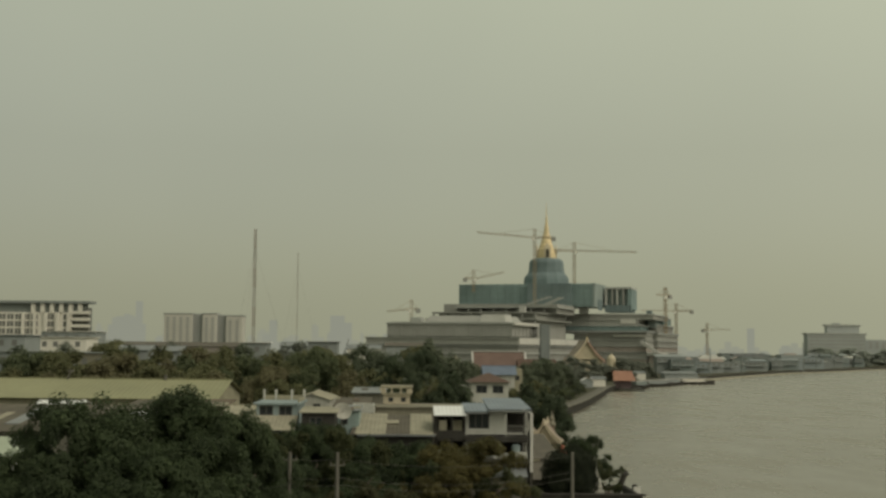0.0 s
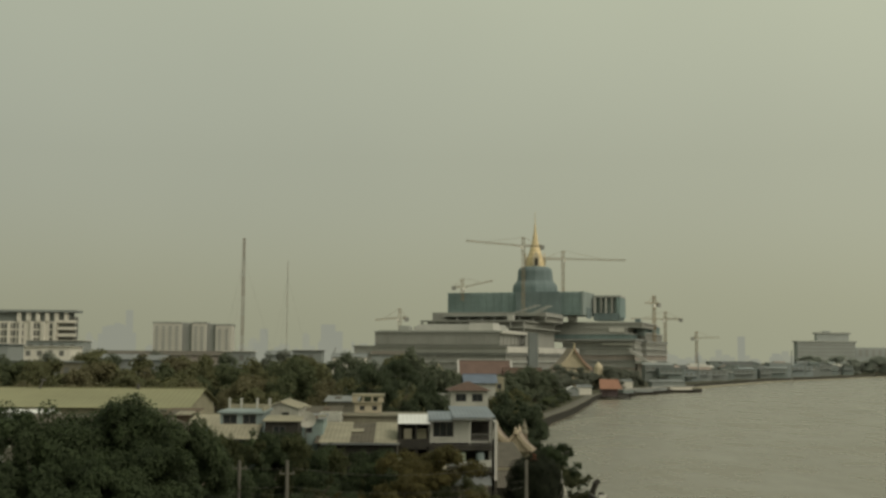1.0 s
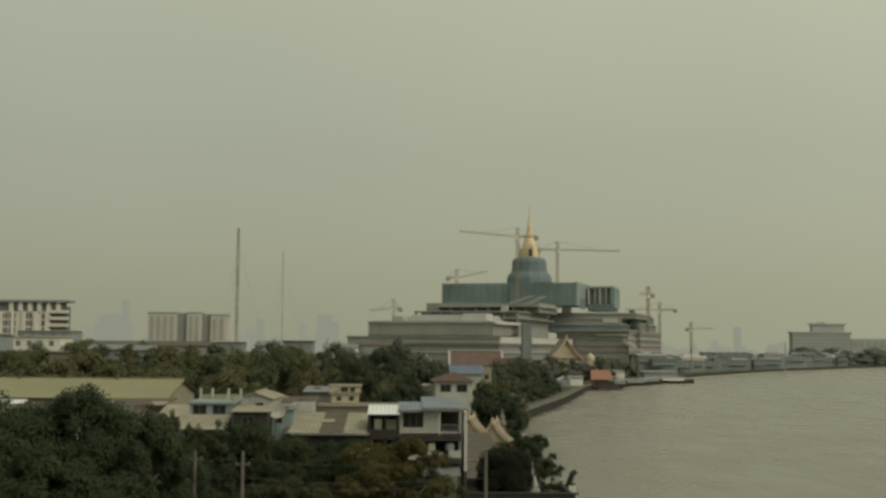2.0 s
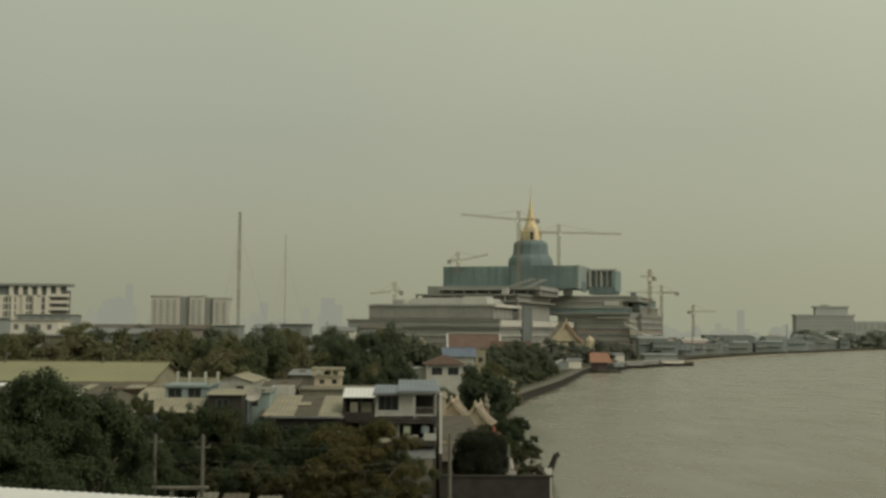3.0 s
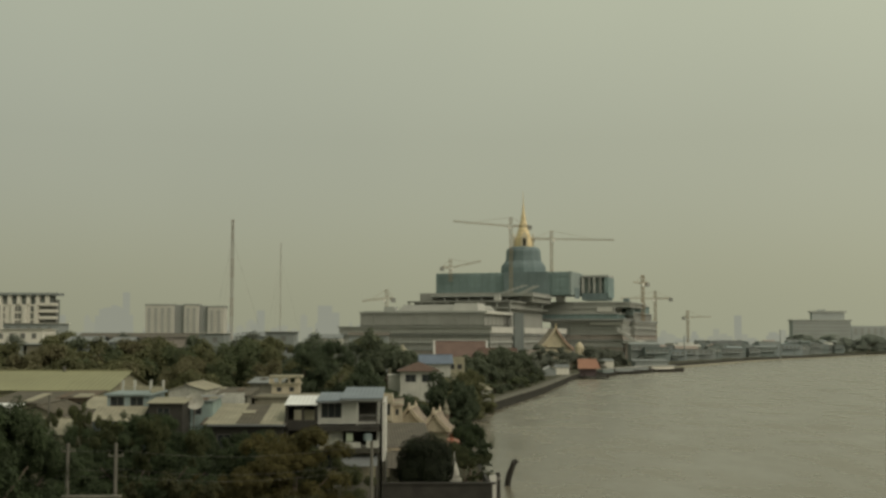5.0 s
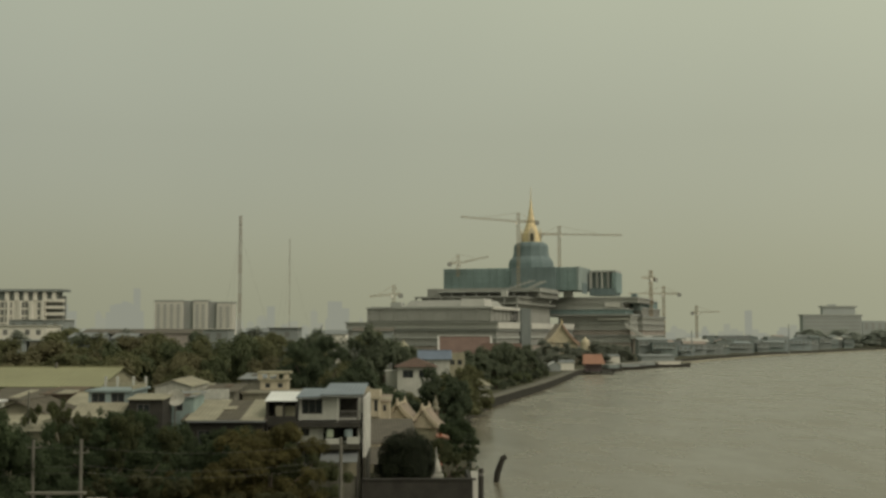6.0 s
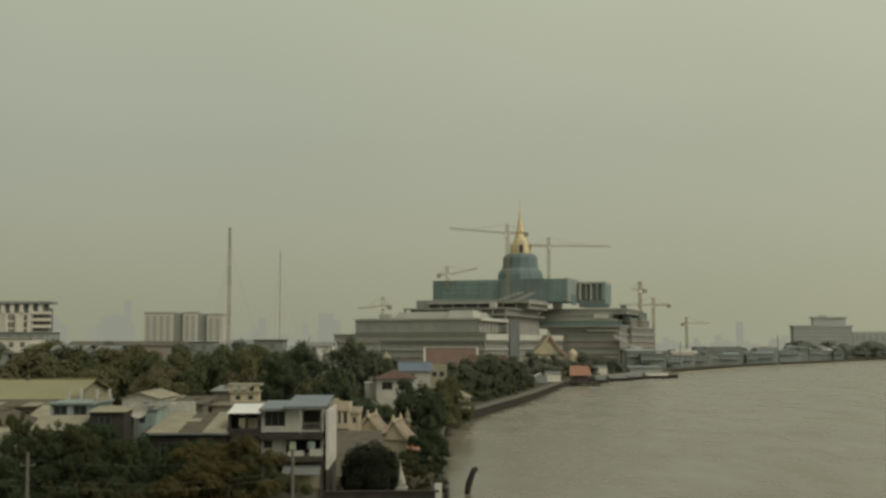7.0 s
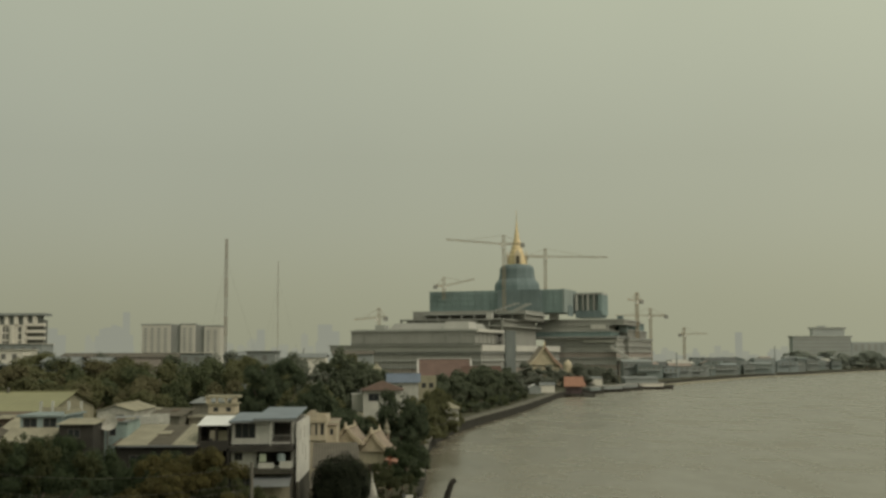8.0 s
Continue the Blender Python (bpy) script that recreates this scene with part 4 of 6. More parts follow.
# grey tiled hall beside the shrine
hall = thing("hall", "low hall with a grey brown tiled roof", "hall", (0, 0, 0), "riverside houses")
part("wall", Geo().box(11.4, 15.4, 124, 124.3, LAND, 4.9).box(11.4, 15.4, 137.7, 138, LAND, 5.2).box(11.4, 11.7, 124.3, 137.7, LAND, 5.2).box(15.1, 15.4, 124.3, 137.7, LAND, 5.2), CONCRETE, hall)
part("upper_roof", Geo().ribbed((10.9, 127.5, 6.5), (15.9, 127.5, 6.5), (15.2, 138, 8.3), (10.2, 138, 8.3), 0.3, 0.05), TILE_GR, hall)
part("lower_roof", Geo().ribbed((10.9, 122.5, 4.9), (15.9, 122.5, 4.9), (15.9, 127.0, 6.1), (10.9, 127.0, 6.1), 0.3, 0.05), TILE_GR, hall)


def shrine_roof(e, cx, cy, half, base, peak, depth):
    """A steep gable roof with concave slopes, swept barge boards and a finial, ridge along y."""
    n = 8
    turned = Matrix.Translation((cx, cy, 0)) @ Matrix.Rotation(radians(-12), 4, "Z") @ Matrix.Translation((-cx, -cy, 0))
    made = []
    for s in (-1, 1):
        g, bgd = Geo(), Geo()
        prof = []
        for k in range(n + 1):
            t = k / n
            prof.append((s * half * (1 - t), base + (peak - base) * (0.55 * t + 0.45 * t ** 2.4)))
        for (xa, za), (xb, zb) in zip(prof[:-1], prof[1:]):
            g.slab((cx + xa, cy, za), (cx + xb, cy, zb), (cx + xb, cy + depth, zb), (cx + xa, cy + depth, za), 0.12)
            bgd.hexa([(cx + xa, cy - 0.18, za - 0.1), (cx + xb, cy - 0.18, zb - 0.1), (cx + xb, cy - 0.01, zb - 0.1), (cx + xa, cy - 0.01, za - 0.1)],
                     [(cx + xa, cy - 0.18, za + 0.5), (cx + xb, cy - 0.18, zb + 0.5), (cx + xb, cy - 0.01, zb + 0.5), (cx + xa, cy - 0.01, za + 0.5)])
        bgd.rod((cx + s * half, cy - 0.1, base), (cx + s * (half + 0.35), cy - 0.1, base + 0.5), 0.13, 0.03)
        made.append(part("roof_slope", g, TILE_TAN, e))
        made.append(part("barge_board", bgd, PLASTER, e, "cream swept barge board"))
    made.append(part("finial", Geo().lathe(cx, cy - 0.1, [(0.3, peak - 0.1), (0.24, peak + 0.3), (0.15, peak + 0.4), (0.2, peak + 0.5), (0.05, peak + 0.75)], 8), PLASTER, e))
    tri = Geo()
    z = base - 0.05
    tri.add([(cx - half * 0.86, cy + 0.1, z), (cx + half * 0.86, cy + 0.1, z), (cx + half * 0.25, cy + 0.1, z + (peak - z) * 0.55), (cx, cy + 0.1, peak - 0.35), (cx - half * 0.25, cy + 0.1, z + (peak - z) * 0.55),
             (cx - half * 0.86, cy + 0.3, z), (cx + half * 0.86, cy + 0.3, z), (cx + half * 0.25, cy + 0.3, z + (peak - z) * 0.55), (cx, cy + 0.3, peak - 0.35), (cx - half * 0.25, cy + 0.3, z + (peak - z) * 0.55)],
            [(0, 1, 2, 3, 4), (9, 8, 7, 6, 5), (0, 5, 6, 1), (1, 6, 7, 2), (2, 7, 8, 3), (3, 8, 9, 4), (4, 9, 5, 0)])
    made.append(part("gable", tri, PLASTER, e, "cream gable field"))
    made.append(part("ridge_cap", Geo().box(cx - 0.16, cx + 0.16, cy, cy + depth * 0.8, peak - 0.02, peak + 0.2), PLASTER, e, "cream ridge"))
    made.append(part("rear_finial", Geo().lathe(cx, cy + depth * 0.75, [(0.26, peak), (0.2, peak + 0.3), (0.1, peak + 0.5), (0.03, peak + 0.8)], 8), PLASTER, e))
    for ob in made:
        ob.matrix_basis = turned


shrine = thing("shrine", "cream riverside shrine with two swept gabled roofs", "shrine", (0, 0, 0))
shrine_roof(shrine, 13.4, 146.5, 1.9, 7.5, 9.4, 5.5)
shrine_roof(shrine, 16.4, 148.5, 1.95, 6.5, 8.7, 5.5)
part("wall", Geo().wall(14.7, 18.1, LAND, 6.5, 148.9, 149.2, [(15.9, 16.8, LAND, 5.0)]).box(14.7, 15.0, 149.2, 156, LAND, 6.5).box(17.8, 18.1, 149.2, 156, LAND, 6.5).box(14.7, 18.1, 156, 156.3, LAND, 6.5), CREAM, shrine)
part("wall", Geo().box(11.8, 14.6, 146.9, 147.2, LAND, 7.5).box(11.8, 12.1, 147.2, 155, LAND, 7.5), CREAM, shrine)
part("porch_column", Geo().rod((18.6, 148.2, LAND), (18.6, 148.2, 6.3), 0.2, n=8), mat("faded_red_paint", (0.36, 0.14, 0.09), 0.8, 0.2, 0.6), shrine, "faded red column")
part("porch_roof", Geo().slab((18.0, 147.6, 5.6), (19.6, 147.6, 5.3), (19.6, 152, 5.3), (18.0, 152, 5.6), 0.15), TILE_OR, shrine, "orange tiled porch roof")
tower = thing("pillar", "slender brown stone pillar with a stepped top", "pillar", (18.1, 155, LAND))
part("shaft", Geo().lathe(0, 0, [(0.55, 0), (0.5, 0.4), (0.42, 0.6), (0.38, 6.2)], 8), mat("brown_stone", (0.17, 0.135, 0.1), 0.9, 0.3, 0.8), tower)
part("cap", Geo().lathe(0, 0, [(0.5, 6.2), (0.5, 6.5), (0.3, 6.7), (0.34, 7.1), (0.12, 7.6), (0.03, 8.1)], 8), BEIGE, tower)

# terrace wall, small white stupa and bollards
terrace = Geo().box(10.9, 20.6, 107.6, 108.0, LAND - 0.5, 5.1).box(10.9, 20.9, 107.5, 108.1, 5.1, 5.25).box(20.3, 20.6, 108, 116, LAND - 0.5, 5.1)
solid("terrace_wall", terrace, DARKWOOD, "dark stained terrace wall at the river", "terrace wall", "structure")
solid("terrace", Geo().box(10.9, 20.3, 108.0, 121, LAND - 0.4, 3.6), DARKCON, "dark paved river terrace", "terrace", "structure")
stupa = thing("stupa", "small whitewashed bell-shaped stupa on a square base", "stupa", (17.5, 114, 3.6))
part("base", Geo().lathe(0, 0, [(1.2, 0), (1.2, 0.8), (0.95, 0.85), (0.95, 1.25), (0.7, 1.3), (0.7, 1.6)], 4, radians(45)), LIMEWASH, stupa)
part("bell", Geo().lathe(0, 0, [(0.5, 1.6), (0.46, 1.85), (0.34, 2.25), (0.24, 2.6), (0.14, 2.7), (0.16, 2.85), (0.09, 3.1), (0.02, 3.8)], 14), LIMEWASH, stupa)
pile = thing("mooring_pile", "dark upright timber pile at the water", "pile", (21.9, 118.5, -1), "mooring piles")
part("shaft", Geo().rod((0, 0, 0), (0, 0, 5.9), 0.28, 0.25, 10), DARKWOOD, pile)
part("collar", Geo().lathe(0, 0, [(0.32, 5.2), (0.32, 5.5)], 10), STEEL, pile)
lean = thing("mooring_pile", "leaning broken timber pile in the river", "pile", (25.5, 148.6, -1), "mooring piles")
part("shaft", Geo().rod((-0.3, 0, 0), (0.0, -0.3, 2.2), 0.34, 0.4, 9).rod((0.0, -0.3, 2.15), (0.6, -0.6, 3.9), 0.4, 0.32, 9), DARKWOOD, lean)
part("cap", Geo().rod((0.45, -0.6, 3.7), (1.0, -0.6, 4.1), 0.38, 0.3, 8), DARKWOOD, lean)
panel = thing("sign_board", "plain white board at the flood wall", "board", (20.95, 112.0, LAND))
part("board", Geo().box(-0.33, 0.33, -0.06, 0.06, -1.5, 3.4), SUNWHITE, panel)
part("post", Geo().box(-0.06, 0.06, 0.06, 0.16, -1.0, 2.6), STEEL, panel)


# ---- utility poles and wires ----
POLE = mat("pale_pole_concrete", (0.145, 0.14, 0.115), 0.9, 0.25, 0.8)


def utility_pole(x, y, top, arms, label):
    e = thing("utility_pole", label, "utility pole", (x, y, LAND), "utility poles")
    h = top - LAND
    part("pole", Geo().rod((0, 0, -0.3), (0, 0, h), 0.16, 0.10, 8), POLE, e)
    for z in arms:
        part("crossarm", Geo().box(-0.45, 0.45, -0.04, 0.04, z, z + 0.07), CONCRETE, e)
        for k in (-0.38, 0.38):
            part("insulator", Geo().lathe(k, 0, [(0.03, z + 0.09), (0.05, z + 0.15), (0.02, z + 0.22)], 6), CONCRETE, e)
    return e


utility_pole(-6.94, 73, 11.7, (9.2,), "weathered concrete utility pole with a crossarm")
utility_pole(-4.13, 73, 11.7, (8.9,), "weathered concrete utility pole with a crossarm")
utility_pole(-11.1, 73, 10.7, (), "bare concrete utility pole")
utility_pole(10.75, 80, 11.2, (), "bare concrete utility pole by the white house")
utility_pole(-17.0, 104, 13.0, (), "thin pole among the tin roofs")
platform = thing("transformer_platform", "weathered platform between two utility poles", "platform", (-5.53, 72.2, 0))
part("deck", Geo().box(-1.5, 1.9, -0.3, 0.3, 8.62, 8.74), CONCRETE, platform)
part("support", Geo().box(-0.3, -0.1, -0.2, 0.2, LAND - 0.2, 8.62), STEEL, platform)


def wire(a, b, sag):
    a, b = Vector(a), Vector(b)
    side = (b - a).cross(Vector((0, 0, 1))).normalized() * 0.006
    vs, fs, n = [], [], 12
    for k in range(n + 1):
        t = k / n
        p = a.lerp(b, t) - Vector((0, 0, sag * 4 * t * (1 - t)))
        vs += [p + side, p + Vector((0, 0, 0.006)), p - side, p - Vector((0, 0, 0.006))]
    for k in range(n):
        fs += [(4 * k + c, 4 * k + (c + 1) % 4, 4 * k + 4 + (c + 1) % 4, 4 * k + 4 + c) for c in range(4)]
    g = Geo().add(vs, fs + [(3, 2, 1, 0), (4 * n, 4 * n + 1, 4 * n + 2, 4 * n + 3)])
    return solid("overhead_wire", g, STEEL, "thin sagging overhead wire between utility poles", "wire", group="overhead wires")


for z in (11.3, 10.2, 9.8):
    wire((-11.1, 73, min(z, 10.5)), (-6.94, 73, z), 0.25)
    wire((-4.13, 73, z), (10.75, 80, z - 0.3), 0.6)
    wire((-6.94, 73, z), (-4.13, 73, z), 0.1)

# near white roof
near = thing("house", "low building with a white metal roof", "house", (-8.6, 48.2, 0), "riverside houses", -21)
part("wall", Geo().box(0.3, 17, -12, -11.7, LAND - 0.2, 11.3).box(0.3, 17, -0.6, -0.3, LAND - 0.2, 11.5).box(0.3, 0.6, -11.7, -0.6, LAND - 0.2, 11.4).box(16.7, 17, -11.7, -0.6, LAND - 0.2, 11.4), CREAM, near)
part("roof", Geo().ribbed((0, -12.5, 11.45), (17.3, -12.5, 11.45), (17.3, 0, 11.8), (0, 0, 11.8)), SHEET_W, near)


# ---- middle distance ----
tree("broad", LEAF_MID, 0.6, 186, 17.4, 10.5, "broad dark green tree standing above the roofs", 35)
tree("mass_a", LEAF_MID, 5.4, 192, 14.0, 8, "dark green tree behind the houses", 100)
tree("mass_b", LEAF_MID, -3.8, 190, 13.2, 8, "dark green tree behind the houses", 200)
# paler leaf materials farther back imitate haze in their colour
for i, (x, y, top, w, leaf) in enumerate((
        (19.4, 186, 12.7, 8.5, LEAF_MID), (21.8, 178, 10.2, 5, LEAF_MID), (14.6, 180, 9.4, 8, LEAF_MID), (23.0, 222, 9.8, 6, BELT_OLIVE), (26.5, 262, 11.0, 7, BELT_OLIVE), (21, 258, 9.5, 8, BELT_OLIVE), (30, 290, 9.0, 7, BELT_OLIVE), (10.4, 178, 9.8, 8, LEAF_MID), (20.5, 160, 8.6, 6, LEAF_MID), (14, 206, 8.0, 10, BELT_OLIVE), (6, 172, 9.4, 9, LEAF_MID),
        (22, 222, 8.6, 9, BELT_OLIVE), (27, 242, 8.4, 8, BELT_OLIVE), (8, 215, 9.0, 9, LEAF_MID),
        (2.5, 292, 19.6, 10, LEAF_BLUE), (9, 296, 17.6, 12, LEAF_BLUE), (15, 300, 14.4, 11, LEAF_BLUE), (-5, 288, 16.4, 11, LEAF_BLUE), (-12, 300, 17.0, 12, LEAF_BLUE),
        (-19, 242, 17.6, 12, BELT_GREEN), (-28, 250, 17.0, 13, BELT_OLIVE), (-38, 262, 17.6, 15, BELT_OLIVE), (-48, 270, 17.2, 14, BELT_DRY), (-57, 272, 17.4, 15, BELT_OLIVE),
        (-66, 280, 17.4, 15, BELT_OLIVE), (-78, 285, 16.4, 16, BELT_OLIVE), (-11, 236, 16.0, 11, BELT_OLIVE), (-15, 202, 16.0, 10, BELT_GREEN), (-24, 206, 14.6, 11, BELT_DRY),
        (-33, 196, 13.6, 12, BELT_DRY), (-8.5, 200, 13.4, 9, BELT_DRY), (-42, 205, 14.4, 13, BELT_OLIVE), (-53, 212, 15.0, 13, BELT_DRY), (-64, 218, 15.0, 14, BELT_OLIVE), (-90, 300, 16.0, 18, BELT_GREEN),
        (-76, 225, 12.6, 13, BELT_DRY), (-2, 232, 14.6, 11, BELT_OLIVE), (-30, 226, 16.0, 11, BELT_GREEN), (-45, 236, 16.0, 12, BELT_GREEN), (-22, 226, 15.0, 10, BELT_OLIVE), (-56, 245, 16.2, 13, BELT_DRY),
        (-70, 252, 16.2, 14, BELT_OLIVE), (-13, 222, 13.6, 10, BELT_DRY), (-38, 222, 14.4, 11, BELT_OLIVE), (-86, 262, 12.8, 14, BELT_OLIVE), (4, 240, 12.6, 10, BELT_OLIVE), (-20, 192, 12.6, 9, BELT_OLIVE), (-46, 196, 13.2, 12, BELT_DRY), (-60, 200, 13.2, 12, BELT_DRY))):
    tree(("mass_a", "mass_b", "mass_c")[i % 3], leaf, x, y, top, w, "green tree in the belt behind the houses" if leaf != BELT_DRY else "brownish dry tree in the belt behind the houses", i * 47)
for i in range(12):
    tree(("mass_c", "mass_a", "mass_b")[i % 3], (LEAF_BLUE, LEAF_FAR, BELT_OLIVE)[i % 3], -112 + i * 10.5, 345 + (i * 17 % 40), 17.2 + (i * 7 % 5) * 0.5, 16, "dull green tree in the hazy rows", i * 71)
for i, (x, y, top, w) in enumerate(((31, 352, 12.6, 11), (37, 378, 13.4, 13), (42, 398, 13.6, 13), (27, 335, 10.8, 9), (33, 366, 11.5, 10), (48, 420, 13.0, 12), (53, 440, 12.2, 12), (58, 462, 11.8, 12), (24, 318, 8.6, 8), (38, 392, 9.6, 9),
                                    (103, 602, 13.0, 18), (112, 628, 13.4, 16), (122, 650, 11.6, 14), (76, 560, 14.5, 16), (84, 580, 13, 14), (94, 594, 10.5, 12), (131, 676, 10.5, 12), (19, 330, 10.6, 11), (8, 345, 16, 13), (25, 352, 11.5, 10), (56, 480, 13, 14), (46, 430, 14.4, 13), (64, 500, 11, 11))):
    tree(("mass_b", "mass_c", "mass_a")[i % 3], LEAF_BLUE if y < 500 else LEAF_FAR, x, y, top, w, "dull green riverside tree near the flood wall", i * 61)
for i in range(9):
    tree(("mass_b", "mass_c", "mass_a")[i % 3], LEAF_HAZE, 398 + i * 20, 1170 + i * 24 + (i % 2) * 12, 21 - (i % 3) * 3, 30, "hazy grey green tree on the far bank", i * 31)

house("beige two-storey house with a brown hipped roof", 12.0, 19.3, 239, 250, 11.2, WHITE, "hip", TILE_BR, 1.7, 0.7, [(13.0, 9.1, 2.1, 1.5), (16.2, 9.1, 2.1, 1.5)])
house("white annexe of the beige house", 9.6, 12.0, 243, 249, 10.2, WHITE, "flat", WHITE, 0.2, 0.2)
house("low lean-to with a pale roof", 6.0, 11.8, 236, 242, 6.4, BEIGE, "mono", SHEET_C, 0.6, 0.3)
house("house with a dull blue roof", 16.4, 23.0, 268, 276, 12.2, WHITE, "gable_x", BLUETILE, 1.7, 0.5, [(18, 10, 1.5, 1.4)])
house("cream house with a flat top", 23.2, 27.6, 300, 308, 12.2, CREAM, "parapet", CREAM, 0.5, 0.2, [(24, 10.0, 1.1, 1.2), (25.8, 10.0, 1.1, 1.2)])
red_hall = house("temple hall with a large brown red roof", 24.9, 45.0, 476, 490, 9.2, BEIGE, "gable_x", mat("dull_red_tile", (0.15, 0.105, 0.085), 0.8, 0.2, 0.3), 7.0, 0.4, [(27, 5.5, 1.6, 2.4), (32, 5.5, 1.6, 2.4), (37, 5.5, 1.6, 2.4), (42, 5.5, 1.6, 2.4)])
for gx in (-10.5, 10.3):
    part("roof_verge", Geo().slab((gx - 0.35, -7.5, 9.0), (gx + 0.35, -7.5, 9.0), (gx + 0.35, 0, 16.55), (gx - 0.35, 0, 16.55), 0.3), BAND, red_hall, "pale roof verge")
part("ridge_cap", Geo().box(-10.6, 10.6, -0.35, 0.35, 16.36, 16.75), BAND, red_hall, "pale ridge cap")
house("small riverside pavilion with a pale roof", 27.0, 31.5, 262, 268, 6.6, WHITE, "hip", SHEET_C, 1.3, 0.5, [(28, 4.6, 1.0, 1.2)])
house("small white shed at the river", 30.2, 33.0, 300, 304, 4.6, WHITE, "hip", SHEET_W, 0.8, 0.3)
house("low brown house behind trees", 42, 56, 470, 480, 10.5, STONE_R, "gable_x", TILE_BR, 3.0, 0.6)
def parked_car(x, y, turn):
    e = thing("car", "small white parked car beside the river path", "car", (x, y, LAND + 0.1), "", turn)
    part("body", Geo().hexa([(-2.0, -0.85, 0.35), (2.0, -0.85, 0.35), (2.0, 0.85, 0.35), (-2.0, 0.85, 0.35)], [(-1.95, -0.8, 0.95), (1.9, -0.8, 0.85), (1.9, 0.8, 0.85), (-1.95, 0.8, 0.95)]), SUNWHITE, e)
    part("cabin", Geo().hexa([(-1.5, -0.78, 0.95), (0.9, -0.78, 0.92), (0.9, 0.78, 0.92), (-1.5, 0.78, 0.95)], [(-1.1, -0.65, 1.5), (0.3, -0.65, 1.5), (0.3, 0.65, 1.5), (-1.1, 0.65, 1.5)]), GLASS, e, "dark car windows")
    part("roof", Geo().box(-1.12, 0.32, -0.66, 0.66, 1.502, 1.55), SUNWHITE, e)
    for wx in (-1.25, 1.25):
        for wy in (-0.8, 0.62):
            part("wheel", Geo().rod((wx, wy, 0.31), (wx, wy + 0.18, 0.31), 0.31, n=12), DARKWOOD, e)
    return e


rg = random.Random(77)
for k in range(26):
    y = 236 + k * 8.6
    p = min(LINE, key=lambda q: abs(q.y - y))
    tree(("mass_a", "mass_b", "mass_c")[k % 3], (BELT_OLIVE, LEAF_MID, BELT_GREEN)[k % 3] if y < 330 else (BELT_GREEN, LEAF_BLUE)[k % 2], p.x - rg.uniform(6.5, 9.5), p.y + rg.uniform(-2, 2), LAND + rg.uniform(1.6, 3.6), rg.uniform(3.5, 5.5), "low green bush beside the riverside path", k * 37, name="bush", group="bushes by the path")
parked_car(31.0, 349, 20)
parked_car(29.0, 338, 75)
house("low open shelter with a white sheet roof", 30.5, 36.5, 392, 398, 4.2, BEIGE, "mono", SHEET_W, 0.5, 0.4)
house("low kiosk with a cream awning roof", 25.5, 28.5, 318, 322, 4.4, CREAM, "mono", SHEET_C, 0.4, 0.4, [(26.2, 3.0, 1.4, 0.9)])
# big temple gable beside the great building
wat = thing("temple_hall", "temple hall with a swept orange edged gable", "temple hall", (0, 0, 0))
part("wall", Geo().wall(83.5, 98, LAND, 12.5, 622, 622.6, [(87, 89, 4, 9), (92, 94, 4, 9)]).box(83.5, 84.1, 622.6, 650, LAND, 12.5).box(97.4, 98, 622.6, 650, LAND, 12.5), GOLD_P, wat)
for s in (-1, 1):
    g, bgd = Geo(), Geo()
    pr = [(s * 9.0 * (1 - k / 8), 11.8 + 10.6 * (0.6 * k / 8 + 0.4 * (k / 8) ** 2.2)) for k in range(9)]
    for (xa, za), (xb, zb) in zip(pr[:-1], pr[1:]):
        g.slab((90 + xa, 621.4, za), (90 + xb, 621.4, zb), (90 + xb, 651, zb), (90 + xa, 651, za), 0.3)
        bgd.hexa([(90 + xa, 620.7, za - 0.9), (90 + xb, 620.7, zb - 0.9), (90 + xb, 621.3, zb - 0.9), (90 + xa, 621.3, za - 0.9)],
                 [(90 + xa, 620.7, za + 0.8), (90 + xb, 620.7, zb + 0.8), (90 + xb, 621.3, zb + 0.8), (90 + xa, 621.3, za + 0.8)])
    part("roof_slope", g, SALMON if s > 0 else TILE_TAN, wat)
    part("barge_board", bgd, SALMON if s > 0 else GOLD_P, wat)
part("gable", Geo().add([(82.2, 622, 11.8), (97.8, 622, 11.8), (90, 622, 21.6), (82.2, 622.5, 11.8), (97.8, 622.5, 11.8), (90, 622.5, 21.6)], [(0, 1, 2), (5, 4, 3), (0, 3, 4, 1), (1, 4, 5, 2), (2, 5, 3, 0)]), GOLD_P, wat, "pale gold gable field")
part("finial", Geo().lathe(90, 621, [(0.5, 22.2), (0.3, 23.2), (0.08, 25)], 8), GOLD, wat)
dome = thing("stupa", "pale domed temple stupa beside trees", "stupa", (99.3, 602, LAND))
part("base", Geo().lathe(0, 0, [(3.0, 0), (3.0, 6.5), (2.2, 7), (2.2, 9.5)], 12), GOLD_P, dome)
part("bell", Geo().lathe(0, 0, [(2.1, 9.5), (2.1, 11), (1.6, 12.2), (0.7, 12.8), (0.2, 13.6)], 14), GOLD_P, dome)
small = thing("stupa", "pale domed shrine top among trees", "stupa", (-1.8 + 14, 330, LAND))
part("base", Geo().lathe(0, 0, [(1.6, 0), (1.6, 9.5), (1.2, 10)], 10), BEIGE, small)
part("bell", Geo().lathe(0, 0, [(1.5, 10), (1.7, 11.2), (1.4, 12.4), (0.5, 13.2), (0.1, 14)], 12), CREAM, small)

